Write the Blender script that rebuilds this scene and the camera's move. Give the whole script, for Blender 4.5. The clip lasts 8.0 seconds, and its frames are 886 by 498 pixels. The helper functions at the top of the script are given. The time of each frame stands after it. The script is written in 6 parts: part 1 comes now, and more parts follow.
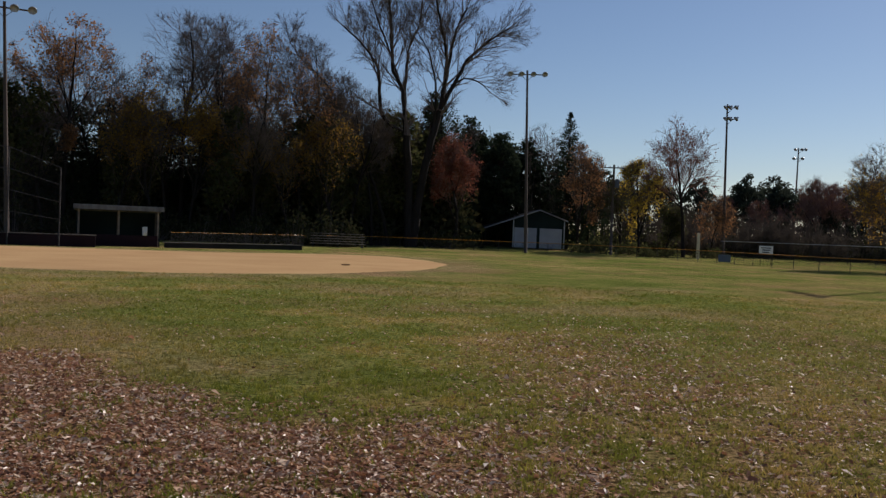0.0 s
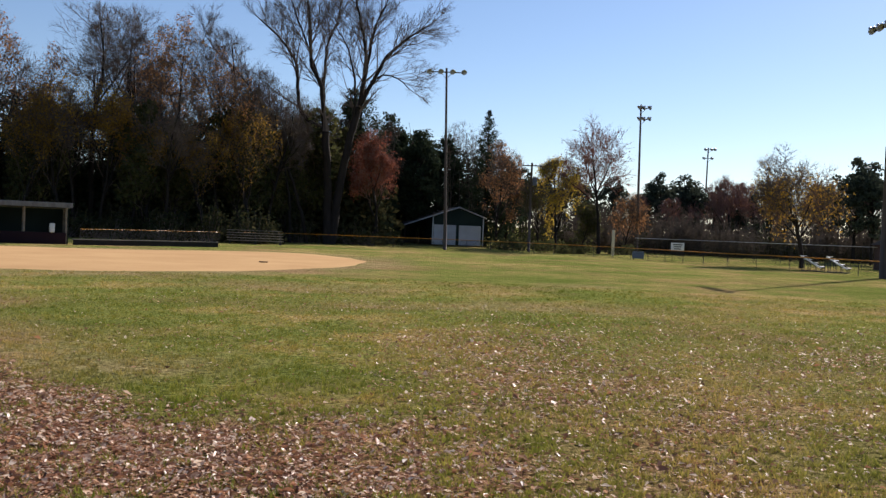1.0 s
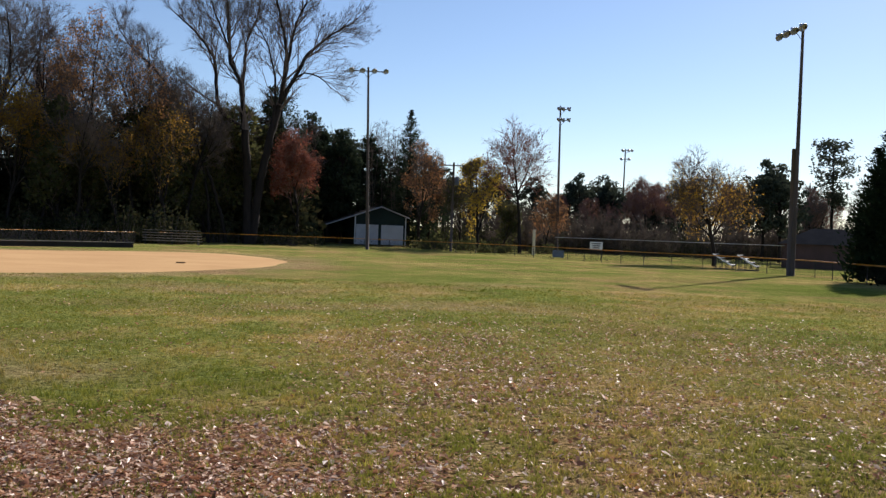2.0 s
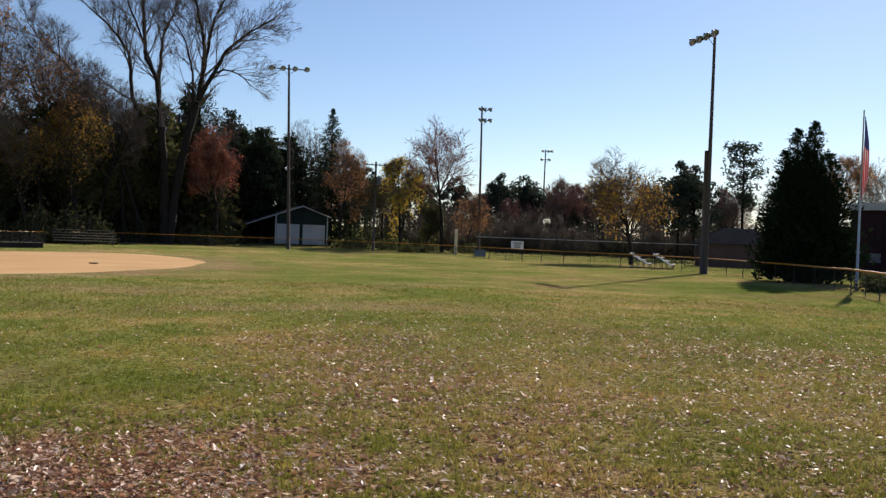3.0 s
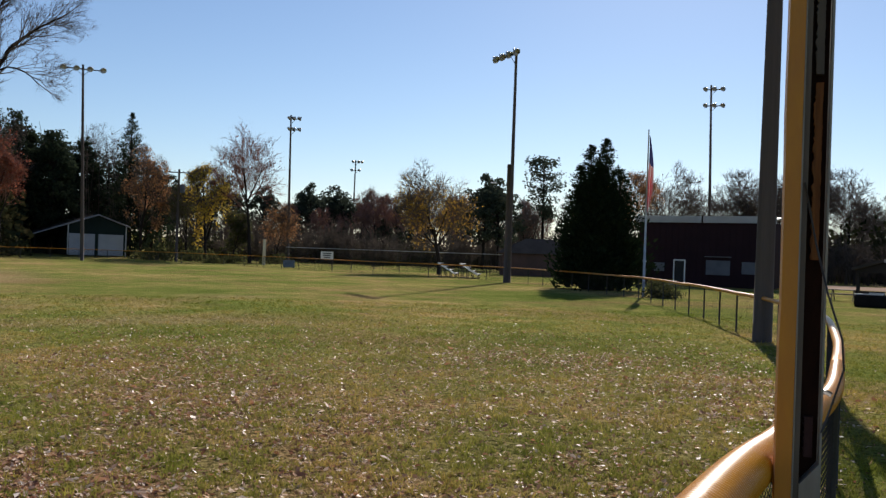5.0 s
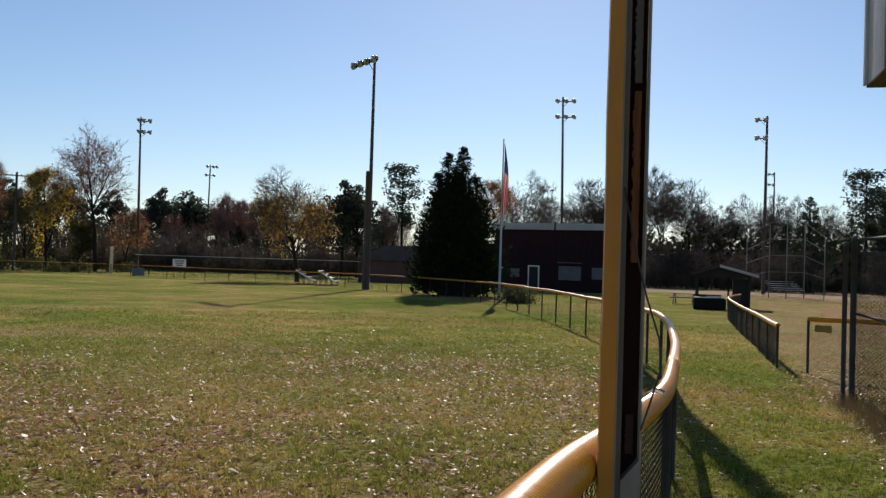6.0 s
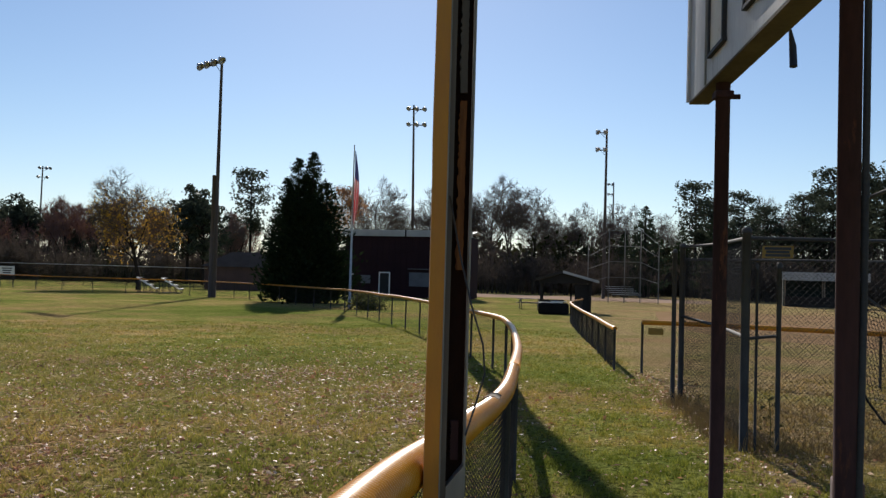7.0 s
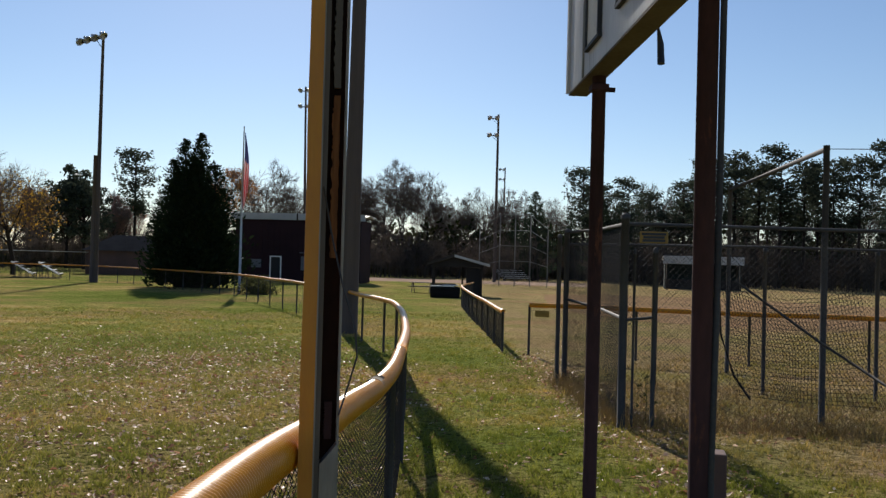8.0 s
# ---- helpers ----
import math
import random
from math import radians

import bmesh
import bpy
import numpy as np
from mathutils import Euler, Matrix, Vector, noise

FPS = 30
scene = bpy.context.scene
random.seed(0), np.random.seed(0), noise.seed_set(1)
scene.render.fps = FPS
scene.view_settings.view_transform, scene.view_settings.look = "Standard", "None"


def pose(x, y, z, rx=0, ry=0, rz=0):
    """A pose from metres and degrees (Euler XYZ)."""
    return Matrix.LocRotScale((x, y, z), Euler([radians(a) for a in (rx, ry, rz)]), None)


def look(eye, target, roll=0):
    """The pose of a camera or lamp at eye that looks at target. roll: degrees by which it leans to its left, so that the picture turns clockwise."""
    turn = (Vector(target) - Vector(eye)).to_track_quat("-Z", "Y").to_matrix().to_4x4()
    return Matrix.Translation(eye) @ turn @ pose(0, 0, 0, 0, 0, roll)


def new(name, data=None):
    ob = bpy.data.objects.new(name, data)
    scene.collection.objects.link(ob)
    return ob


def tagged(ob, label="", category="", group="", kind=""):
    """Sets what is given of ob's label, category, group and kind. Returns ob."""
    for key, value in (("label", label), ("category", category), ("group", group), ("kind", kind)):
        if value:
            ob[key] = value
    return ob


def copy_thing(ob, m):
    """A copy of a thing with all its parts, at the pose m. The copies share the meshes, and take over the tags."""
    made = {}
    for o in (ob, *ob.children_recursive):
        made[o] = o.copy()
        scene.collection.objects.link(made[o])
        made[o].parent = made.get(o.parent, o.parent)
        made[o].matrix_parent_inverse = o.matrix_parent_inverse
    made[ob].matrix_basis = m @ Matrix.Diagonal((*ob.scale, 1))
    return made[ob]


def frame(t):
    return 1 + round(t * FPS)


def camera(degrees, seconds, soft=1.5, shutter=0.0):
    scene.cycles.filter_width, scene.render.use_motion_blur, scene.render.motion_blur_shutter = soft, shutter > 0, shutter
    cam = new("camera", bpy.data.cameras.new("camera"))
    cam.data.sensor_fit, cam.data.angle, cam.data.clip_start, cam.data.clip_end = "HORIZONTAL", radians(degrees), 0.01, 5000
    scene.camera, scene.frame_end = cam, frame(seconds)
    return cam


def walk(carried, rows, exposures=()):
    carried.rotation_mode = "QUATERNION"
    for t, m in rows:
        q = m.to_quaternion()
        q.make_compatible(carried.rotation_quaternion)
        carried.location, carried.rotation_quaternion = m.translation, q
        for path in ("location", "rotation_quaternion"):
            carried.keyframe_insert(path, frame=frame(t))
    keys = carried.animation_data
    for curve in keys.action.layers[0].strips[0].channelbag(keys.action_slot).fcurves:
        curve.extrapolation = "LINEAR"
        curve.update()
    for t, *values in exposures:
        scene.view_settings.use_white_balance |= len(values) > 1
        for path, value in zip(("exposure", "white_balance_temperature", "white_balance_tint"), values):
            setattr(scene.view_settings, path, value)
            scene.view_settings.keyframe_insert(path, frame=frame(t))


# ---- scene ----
# World: metres, z up, z = 0 on the playing field; the camera stands on a low bank by the foul pole.
cam = camera(53.45, 8.0, soft=1.4)


def eye(x, y, z, yaw, pitch, roll):
    return pose(x, y, z, 0, 0, yaw) @ pose(0, 0, 0, 90 + pitch) @ pose(0, 0, 0, 0, 0, roll)


PATH = [
    (0.0, eye(0.000, 0.000, 2.150, 0.00, -1.13, 2.24)),
    (0.5, eye(0.003, -0.006, 2.149, -2.58, -1.05, 2.28)),
    (1.0, eye(0.010, -0.014, 2.147, -5.23, -1.12, 2.29)),
    (1.5, eye(0.018, -0.016, 2.151, -7.75, -1.05, 2.26)),
    (3.0, eye(0.055, -0.026, 2.151, -15.30, -0.79, 2.15)),
    (3.5, eye(0.072, -0.025, 2.151, -17.84, -0.64, 2.20)),
    (4.0, eye(0.091, -0.025, 2.149, -20.73, -0.41, 2.15)),
    (5.5, eye(0.186, -0.032, 2.147, -31.86, 0.75, 1.96)),
    (6.0, eye(0.230, -0.036, 2.143, -36.65, 1.09, 1.81)),
    (6.5, eye(0.268, -0.044, 2.143, -40.99, 1.37, 1.75)),
    (7.0, eye(0.288, -0.063, 2.148, -46.28, 1.80, 1.63)),
    (7.5, eye(0.270, -0.117, 2.154, -50.55, 1.61, 1.60)),
    (8.0, eye(0.237, -0.177, 2.159, -53.25, 0.94, 1.56)),
]
EXPOSURES = [(0.0, -0.20, 6420, 17), (0.4, 0.27, 6430, 17), (0.8, 0.58, 6420, 17), (1.2, 0.65, 6410, 17), (3.0, 0.54, 6430, 16), (4.0, 0.46, 6360, 15), (6.0, 0.38, 6420, 13), (8.0, 0.38, 6420, 13)]
walk(cam, PATH, EXPOSURES)

# ---- light ----
SUN_AZ, SUN_EL = radians(43.0), radians(30.5)
world = bpy.data.worlds.new("world")
scene.world = world
world.use_nodes = True
wn = world.node_tree.nodes
sky = wn.new("ShaderNodeTexSky")
sky.sky_type = "NISHITA"
sky.sun_disc = False
sky.sun_elevation, sky.sun_rotation = SUN_EL, SUN_AZ
sky.air_density, sky.dust_density, sky.ozone_density = 1.0, 0.13, 3.3
wn["Background"].inputs["Strength"].default_value = 0.076
world.node_tree.links.new(sky.outputs["Color"], wn["Background"].inputs["Color"])
sun = new("sun", bpy.data.lights.new("sun", "SUN"))
sun.data.energy, sun.data.angle, sun.data.color = 5.0, radians(0.53), (1.0, 0.93, 0.82)
sun_dir = Vector((math.sin(SUN_AZ) * math.cos(SUN_EL), math.cos(SUN_AZ) * math.cos(SUN_EL), math.sin(SUN_EL)))
sun.matrix_world = look(sun_dir * 200, (0, 0, 0))


# ---- helpers of this scene ----
def at(az, dist):
    """Plan position from a bearing in degrees (clockwise from +y) and a distance."""
    return dist * math.sin(radians(az)), dist * math.cos(radians(az))


def smooth_step(a, b, x):
    k = min(1.0, max(0.0, (x - a) / (b - a)))
    return k * k * (3 - 2 * k)


def ground_z(x, y):
    r = math.hypot(x, y)
    z = 0.35 * math.exp(-(r / 4.5) ** 2) + 0.15 * math.exp(-(r / 14.0) ** 2)
    left = smooth_step(24, 2, math.degrees(math.atan2(x, y))) if y > 0 else 0.0
    z += left * (0.012 * max(0.0, r - 112) + 0.02 * max(0.0, min(r, 260) - 135))
    z += 0.03 * (noise.noise((x * 0.25, y * 0.25, 0.0)) if r < 60 else 0.0)
    return z


class Shape:
    """Vertices and faces of one mesh in the making."""

    def __init__(self):
        self.v, self.f = [], []

    def add(self, verts, faces, m=None):
        o = len(self.v)
        self.v += [tuple(m @ Vector(p)) for p in verts] if m else [tuple(p) for p in verts]
        self.f += [tuple(i + o for i in f) for f in faces]
        return self

    def box(self, c, s, m=None, chamfer=0.0):
        x, y, z = (k / 2 for k in s)
        if chamfer <= 0:
            vs = [(c[0] + i * x, c[1] + j * y, c[2] + k * z) for k in (-1, 1) for j in (-1, 1) for i in (-1, 1)]
            return self.add(vs, [(0, 2, 3, 1), (4, 5, 7, 6), (0, 1, 5, 4), (2, 6, 7, 3), (0, 4, 6, 2), (1, 3, 7, 5)], m)
        bm = bmesh.new()
        bmesh.ops.create_cube(bm, size=1.0, matrix=Matrix.Translation(c) @ Matrix.Diagonal((*s, 1)))
        bmesh.ops.bevel(bm, geom=bm.edges[:], offset=chamfer, segments=2, affect="EDGES", profile=0.5)
        bm.verts.index_update()
        self.add([p.co for p in bm.verts], [[p.index for p in f.verts] for f in bm.faces], m)
        bm.free()
        return self

    def tube(self, path, radii, n=8, caps=True):
        """A round bar along a path; radii: one number or one a point."""
        path = [Vector(p) for p in path]
        if not isinstance(radii, (list, tuple)):
            radii = [radii] * len(path)
        o = len(self.v)
        for i, p in enumerate(path):
            d = (path[min(i + 1, len(path) - 1)] - path[max(i - 1, 0)]).normalized()
            a = d.cross(Vector((0, 0, 1)) if abs(d.z) < 0.95 else Vector((1, 0, 0))).normalized()
            b = a.cross(d)
            for k in range(n):
                w = 2 * math.pi * k / n
                q = p + (a * math.cos(w) + b * math.sin(w)) * radii[i]
                self.v.append((q.x, q.y, q.z))
        for i in range(len(path) - 1):
            for k in range(n):
                k2 = (k + 1) % n
                self.f.append((o + i * n + k, o + i * n + k2, o + (i + 1) * n + k2, o + (i + 1) * n + k))
        if caps:
            self.f.append(tuple(o + k for k in range(n)))
            self.f.append(tuple(o + (len(path) - 1) * n + k for k in reversed(range(n))))
        return self

    def lathe(self, profile, n, m=None):
        """profile: (radius, height) pairs about the z axis."""
        vs = [(r * math.cos(2 * math.pi * k / n), r * math.sin(2 * math.pi * k / n), z) for r, z in profile for k in range(n)]
        fs = [(i * n + k, i * n + (k + 1) % n, (i + 1) * n + (k + 1) % n, (i + 1) * n + k) for i in range(len(profile) - 1) for k in range(n)]
        return self.add(vs, fs, m)

    def mesh(self, name, material, smooth=False):
        me = bpy.data.meshes.new(name)
        me.from_pydata(self.v, [], self.f)
        me.materials.append(material)
        if smooth:
            me.shade_smooth()
        me.update()
        return me


def part(name, shape, material, parent=None, label="", smooth=False):
    ob = new(name, shape if isinstance(shape, bpy.types.Mesh) else shape.mesh(name, material, smooth))
    ob.parent = parent
    return tagged(ob, label)


def thing(name, x, y, z, rz, label, category, group="", kind=""):
    ob = new(name)
    ob.matrix_world = pose(x, y, z, 0, 0, rz)
    ob.empty_display_size = 0.2
    return tagged(ob, label, category, group, kind)


# ---- materials ----
class Nodes:
    """A node material, built up in order."""

    def __init__(self, name):
        self.m = bpy.data.materials.new(name)
        self.m.use_nodes = True
        self.t = self.m.node_tree
        self.bsdf = self.t.nodes["Principled BSDF"]
        self.out = self.t.nodes["Material Output"]

    def node(self, kind, **inputs):
        n = self.t.nodes.new("ShaderNode" + kind)
        for k, v in inputs.items():
            self.put(n, k.replace("_", " "), v)
        return n

    def put(self, n, key, v):
        s = n.inputs[int(key)] if key.isdigit() else n.inputs[key]
        if isinstance(v, bpy.types.NodeSocket):
            self.t.links.new(v, s)
        else:
            s.default_value = v

    def noise(self, vector, scale, detail=4.0, rough=0.55):
        n = self.node("TexNoise", Scale=scale, Detail=detail, Roughness=rough)
        if vector:
            self.t.links.new(vector, n.inputs["Vector"])
        return n.outputs["Fac"]

    def ramp(self, fac, stops):
        n = self.node("ValToRGB")
        e = n.color_ramp.elements
        while len(e) < len(stops):
            e.new(0.5)
        for k, (p, c) in zip(e, stops):
            k.position, k.color = p, (*c, 1) if len(c) == 3 else c
        self.t.links.new(fac, n.inputs["Fac"])
        return n.outputs["Color"]

    def mix(self, fac, a, b, mode="MIX"):
        n = self.node("MixRGB")
        n.blend_type = mode
        for k, v in (("Fac", fac), ("Color1", a), ("Color2", b)):
            if isinstance(v, tuple) and len(v) == 3:
                v = (*v, 1)
            self.put(n, k, v)
        return n.outputs["Color"]

    def math(self, op, a, b=0.0, clamp=False):
        n = self.node("Math")
        n.operation, n.use_clamp = op, clamp
        self.put(n, "0", a)
        self.put(n, "1", b)
        return n.outputs[0]

    def bump(self, height, strength=0.3, distance=0.02):
        n = self.node("Bump", Strength=strength, Distance=distance, Height=height)
        self.put(self.bsdf, "Normal", n.outputs["Normal"])
        return n.outputs["Normal"]


def surface(name, base, dark, scale=3.0, fine=40.0, rough=0.7, metal=0.0, bump=0.2, wear=None, wear_at=0.62, stretch=(1, 1, 1), spec=0.5):
    """A worn surface: base and dark tones in large stains and fine grain, with a third tone where it has worn."""
    w = Nodes(name)
    co = w.node("TexCoord").outputs["Object"]
    mp = w.node("Mapping", Scale=stretch)
    w.t.links.new(co, mp.inputs["Vector"])
    co = mp.outputs["Vector"]
    big, small = w.noise(co, scale), w.noise(co, fine, 6.0, 0.65)
    both = w.math("ADD", w.math("MULTIPLY", big, 0.6), w.math("MULTIPLY", small, 0.4))
    col = w.ramp(both, [(0.32, dark), (0.62, base)])
    if wear:
        k = w.ramp(w.math("ADD", w.math("MULTIPLY", w.noise(co, scale * 2.3, 8.0, 0.7), 0.8), w.math("MULTIPLY", small, 0.2)), [(wear_at - 0.03, (0, 0, 0)), (wear_at + 0.03, (1, 1, 1))])
        col = w.mix(k, col, wear)
    w.put(w.bsdf, "Base Color", col)
    w.put(w.bsdf, "Metallic", metal)
    w.put(w.bsdf, "Specular IOR Level", spec)
    w.put(w.bsdf, "Roughness", w.math("ADD", w.math("MULTIPLY", small, 0.25), rough - 0.12))
    w.bump(small, bump, 0.01)
    return w.m


def leaf_material(name, stops, translucent=0.45, gloss=0.0):
    """Leaves: a tone picked leaf by leaf; light passes through."""
    w = Nodes(name)
    r = w.node("NewGeometry").outputs["Random Per Island"]
    o = w.node("ObjectInfo").outputs["Random"]
    fac = w.math("ADD", w.math("MULTIPLY", r, 0.8), w.math("MULTIPLY", o, 0.2))
    col = w.ramp(fac, [(i / max(1, len(stops) - 1), c) for i, c in enumerate(stops)])
    d = w.node("BsdfDiffuse", Color=col)
    t = w.node("BsdfTranslucent", Color=col)
    mx = w.node("MixShader", Fac=translucent)
    w.t.links.new(d.outputs[0], mx.inputs[1])
    w.t.links.new(t.outputs[0], mx.inputs[2])
    last = mx
    if gloss:
        g = w.node("BsdfGlossy", Roughness=0.38)
        last = w.node("MixShader", Fac=gloss)
        w.t.links.new(mx.outputs[0], last.inputs[1])
        w.t.links.new(g.outputs[0], last.inputs[2])
    w.t.links.new(last.outputs[0], w.out.inputs["Surface"])
    return w.m


def turf_tone(w):
    """Dry and green patches of the turf, shared by soil sheet and blades. Returns colour and the patch value."""
    pos = w.node("NewGeometry").outputs["Position"]
    flat = w.node("VectorMath")
    flat.operation = "MULTIPLY"
    w.t.links.new(pos, flat.inputs[0])
    flat.inputs[1].default_value = (1, 1, 0)
    p = flat.outputs[0]
    n1, n2, n3 = w.noise(p, 0.09, 3.0), w.noise(p, 0.45, 4.0, 0.6), w.noise(p, 4.0, 4.0, 0.6)
    v = w.math("ADD", w.math("MULTIPLY", n1, 0.45), w.math("ADD", w.math("MULTIPLY", n2, 0.35), w.math("MULTIPLY", n3, 0.2)))
    col = w.ramp(v, [(0.39, (0.112, 0.146, 0.030)), (0.50, (0.188, 0.200, 0.052)), (0.58, (0.325, 0.250, 0.095)), (0.69, (0.460, 0.335, 0.175))])
    dry = w.node("Attribute")
    dry.attribute_name = "dry"
    col = w.mix(w.math("MULTIPLY", dry.outputs["Fac"], w.math("ADD", -0.25, w.math("MULTIPLY", n2, 2.0), True), True), col, w.ramp(n3, [(0.3, (0.21, 0.155, 0.075)), (0.7, (0.40, 0.30, 0.16))]))
    return col, p, n3


def turf_sheet():
    w = Nodes("turf_soil")
    col, p, n3 = turf_tone(w)
    litter = w.ramp(w.noise(p, 0.16, 3.0, 0.5), [(0.50, (0, 0, 0)), (0.66, (0.45, 0.45, 0.45))])
    cover = w.node("Attribute")
    cover.attribute_name = "litter"
    drift = w.math("MULTIPLY", cover.outputs["Fac"], w.ramp(n3, [(0.25, (0.5, 0.5, 0.5)), (0.6, (1, 1, 1))]), True)
    col = w.mix(w.math("MAXIMUM", litter, drift), col, w.ramp(w.noise(p, 25.0, 4.0, 0.6), [(0.36, (0.12, 0.066, 0.040)), (0.52, (0.32, 0.172, 0.100)), (0.68, (0.56, 0.345, 0.215))]))
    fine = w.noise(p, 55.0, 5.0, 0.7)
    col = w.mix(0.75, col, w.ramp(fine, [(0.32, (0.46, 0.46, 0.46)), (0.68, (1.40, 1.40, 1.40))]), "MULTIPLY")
    # Clump noise darkens gaps between tufts; their shadows are put into the colour.
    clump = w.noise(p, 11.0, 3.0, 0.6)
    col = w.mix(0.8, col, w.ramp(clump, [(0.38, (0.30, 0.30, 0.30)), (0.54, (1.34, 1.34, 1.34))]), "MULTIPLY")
    w.put(w.bsdf, "Base Color", col)
    w.put(w.bsdf, "Roughness", 0.95)
    w.put(w.bsdf, "Specular IOR Level", 0.0)
    w.bump(w.math("ADD", fine, clump), 0.9, 0.06)
    return w.m


def blades_material():
    w = Nodes("grass_blades")
    col, p, n3 = turf_tone(w)
    r = w.node("NewGeometry").outputs["Random Per Island"]
    col = w.mix(1.0, col, w.ramp(r, [(0.0, (0.74, 0.78, 0.48)), (0.6, (1.30, 1.24, 0.88)), (1.0, (1.85, 1.58, 1.1))]), "MULTIPLY")
    d = w.node("BsdfDiffuse", Color=col)
    t = w.node("BsdfTranslucent", Color=col)
    mx = w.node("MixShader", Fac=0.36)
    w.t.links.new(d.outputs[0], mx.inputs[1])
    w.t.links.new(t.outputs[0], mx.inputs[2])
    w.t.links.new(mx.outputs[0], w.out.inputs["Surface"])
    return w.m


def link_material():
    """Far chain link: wires in a diamond weave, open between, laid out in metres by UV."""
    w = Nodes("far_chain_link")
    uv = w.node("TexCoord").outputs["UV"]
    s = w.node("SeparateXYZ")
    w.t.links.new(uv, s.inputs[0])
    near = []
    for op in ("ADD", "SUBTRACT"):
        d = w.math("MULTIPLY", w.math(op, s.outputs[0], s.outputs[1]), 14.0)
        near.append(w.math("LESS_THAN", w.math("FRACT", d), 0.075))
    wire = w.math("MAXIMUM", *near)
    w.put(w.bsdf, "Base Color", (0.018, 0.018, 0.019, 1))
    w.put(w.bsdf, "Specular IOR Level", 0.2)
    w.put(w.bsdf, "Metallic", 0.1)
    w.put(w.bsdf, "Roughness", 0.6)
    tr = w.node("BsdfTransparent")
    mx = w.node("MixShader", Fac=wire)
    w.t.links.new(tr.outputs[0], mx.inputs[1])
    w.t.links.new(w.bsdf.outputs[0], mx.inputs[2])
    w.t.links.new(mx.outputs[0], w.out.inputs["Surface"])
    return w.m


TURF = turf_sheet()
BLADES = blades_material()
LINK = link_material()
CLAY = surface("infield_clay", (0.53, 0.345, 0.172), (0.43, 0.262, 0.130), 0.25, 9.0, 0.95, bump=0.3, spec=0.0)
PALEDIRT = surface("pale_dirt", (0.34, 0.25, 0.19), (0.24, 0.175, 0.13), 0.3, 7.0, 0.95, bump=0.3, spec=0.0)
DULLCLAY = surface("worn_clay", (0.26, 0.17, 0.10), (0.18, 0.13, 0.068), 0.2, 7.0, 0.95, bump=0.3, spec=0.0)
GALV = surface("galvanised_steel", (0.070, 0.070, 0.070), (0.035, 0.035, 0.036), 2.0, 60.0, 0.7, 0.1, 0.1, spec=0.12)
WIRE = surface("fence_wire", (0.034, 0.034, 0.036), (0.022, 0.022, 0.023), 4.0, 50.0, 0.8, 0.0, 0.0, spec=0.08)
CAP = surface("yellow_plastic_cap", (0.56, 0.235, 0.010), (0.42, 0.165, 0.008), 3.0, 30.0, 0.33, bump=0.05, wear=(0.50, 0.25, 0.04), wear_at=0.66, spec=0.28)
YELLOW = surface("yellow_paint", (0.50, 0.22, 0.013), (0.35, 0.13, 0.010), 1.2, 25.0, 0.6, bump=0.25, wear=(0.20, 0.09, 0.04), wear_at=0.68, stretch=(1, 1, 0.3))
RUST = surface("near_black_rust_patched_steel", (0.040, 0.017, 0.010), (0.010, 0.006, 0.005), 1.5, 30.0, 0.95, 0.0, 0.4, wear=(0.15, 0.055, 0.02), wear_at=0.60, spec=0.1, stretch=(1, 1, 0.35))
GREYPAINT = surface("grey_weathered_paint", (0.15, 0.125, 0.095), (0.075, 0.064, 0.05), 2.0, 30.0, 0.95, bump=0.2, stretch=(1, 1, 0.2), spec=0.2)
TANWOOD = surface("splintered_wood", (0.26, 0.105, 0.035), (0.05, 0.022, 0.012), 5.0, 25.0, 0.9, bump=0.5, stretch=(4, 4, 0.3), spec=0.1)
RUSTPOST = surface("rusting_post", (0.070, 0.033, 0.029), (0.026, 0.014, 0.013), 2.0, 25.0, 0.85, 0.0, 0.3, wear=(0.13, 0.050, 0.026), wear_at=0.62, stretch=(1, 1, 0.3), spec=0.15)
PALEEDGE = surface("weathered_edge", (0.30, 0.28, 0.23), (0.15, 0.14, 0.115), 3.0, 40.0, 0.8, bump=0.2, stretch=(1, 1, 0.2))
POLEWOOD = surface("pole_wood", (0.095, 0.070, 0.058), (0.045, 0.035, 0.03), 0.8, 14.0, 0.85, bump=0.4, stretch=(3, 3, 0.15))
LAMPMETAL = surface("lamp_metal", (0.45, 0.46, 0.48), (0.28, 0.29, 0.31), 3.0, 30.0, 0.45, 0.5, 0.1)
BARK = surface("bark", (0.034, 0.028, 0.025), (0.016, 0.013, 0.012), 1.5, 14.0, 0.95, bump=0.6, stretch=(2, 2, 0.4), spec=0.1)
TWIG = surface("twigs", (0.155, 0.12, 0.10), (0.095, 0.073, 0.06), 1.0, 10.0, 0.95, bump=0.0, spec=0.1)
REDTWIG = surface("reddish_twigs", (0.27, 0.155, 0.125), (0.16, 0.09, 0.072), 1.0, 10.0, 0.95, bump=0.0, spec=0.1)
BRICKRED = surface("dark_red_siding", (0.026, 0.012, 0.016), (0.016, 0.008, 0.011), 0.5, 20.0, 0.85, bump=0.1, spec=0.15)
GREENWALL = surface("dark_green_siding", (0.018, 0.030, 0.027), (0.010, 0.016, 0.015), 0.5, 15.0, 0.85, bump=0.1, spec=0.15)
WHITEPAINT = surface("white_paint", (0.72, 0.72, 0.70), (0.55, 0.55, 0.53), 1.0, 25.0, 0.6, bump=0.08)
OLDROOF = surface("streaked_old_roof", (0.20, 0.195, 0.19), (0.085, 0.082, 0.08), 1.0, 9.0, 0.8, 0.0, 0.1, stretch=(2.5, 0.4, 1), spec=0.2)
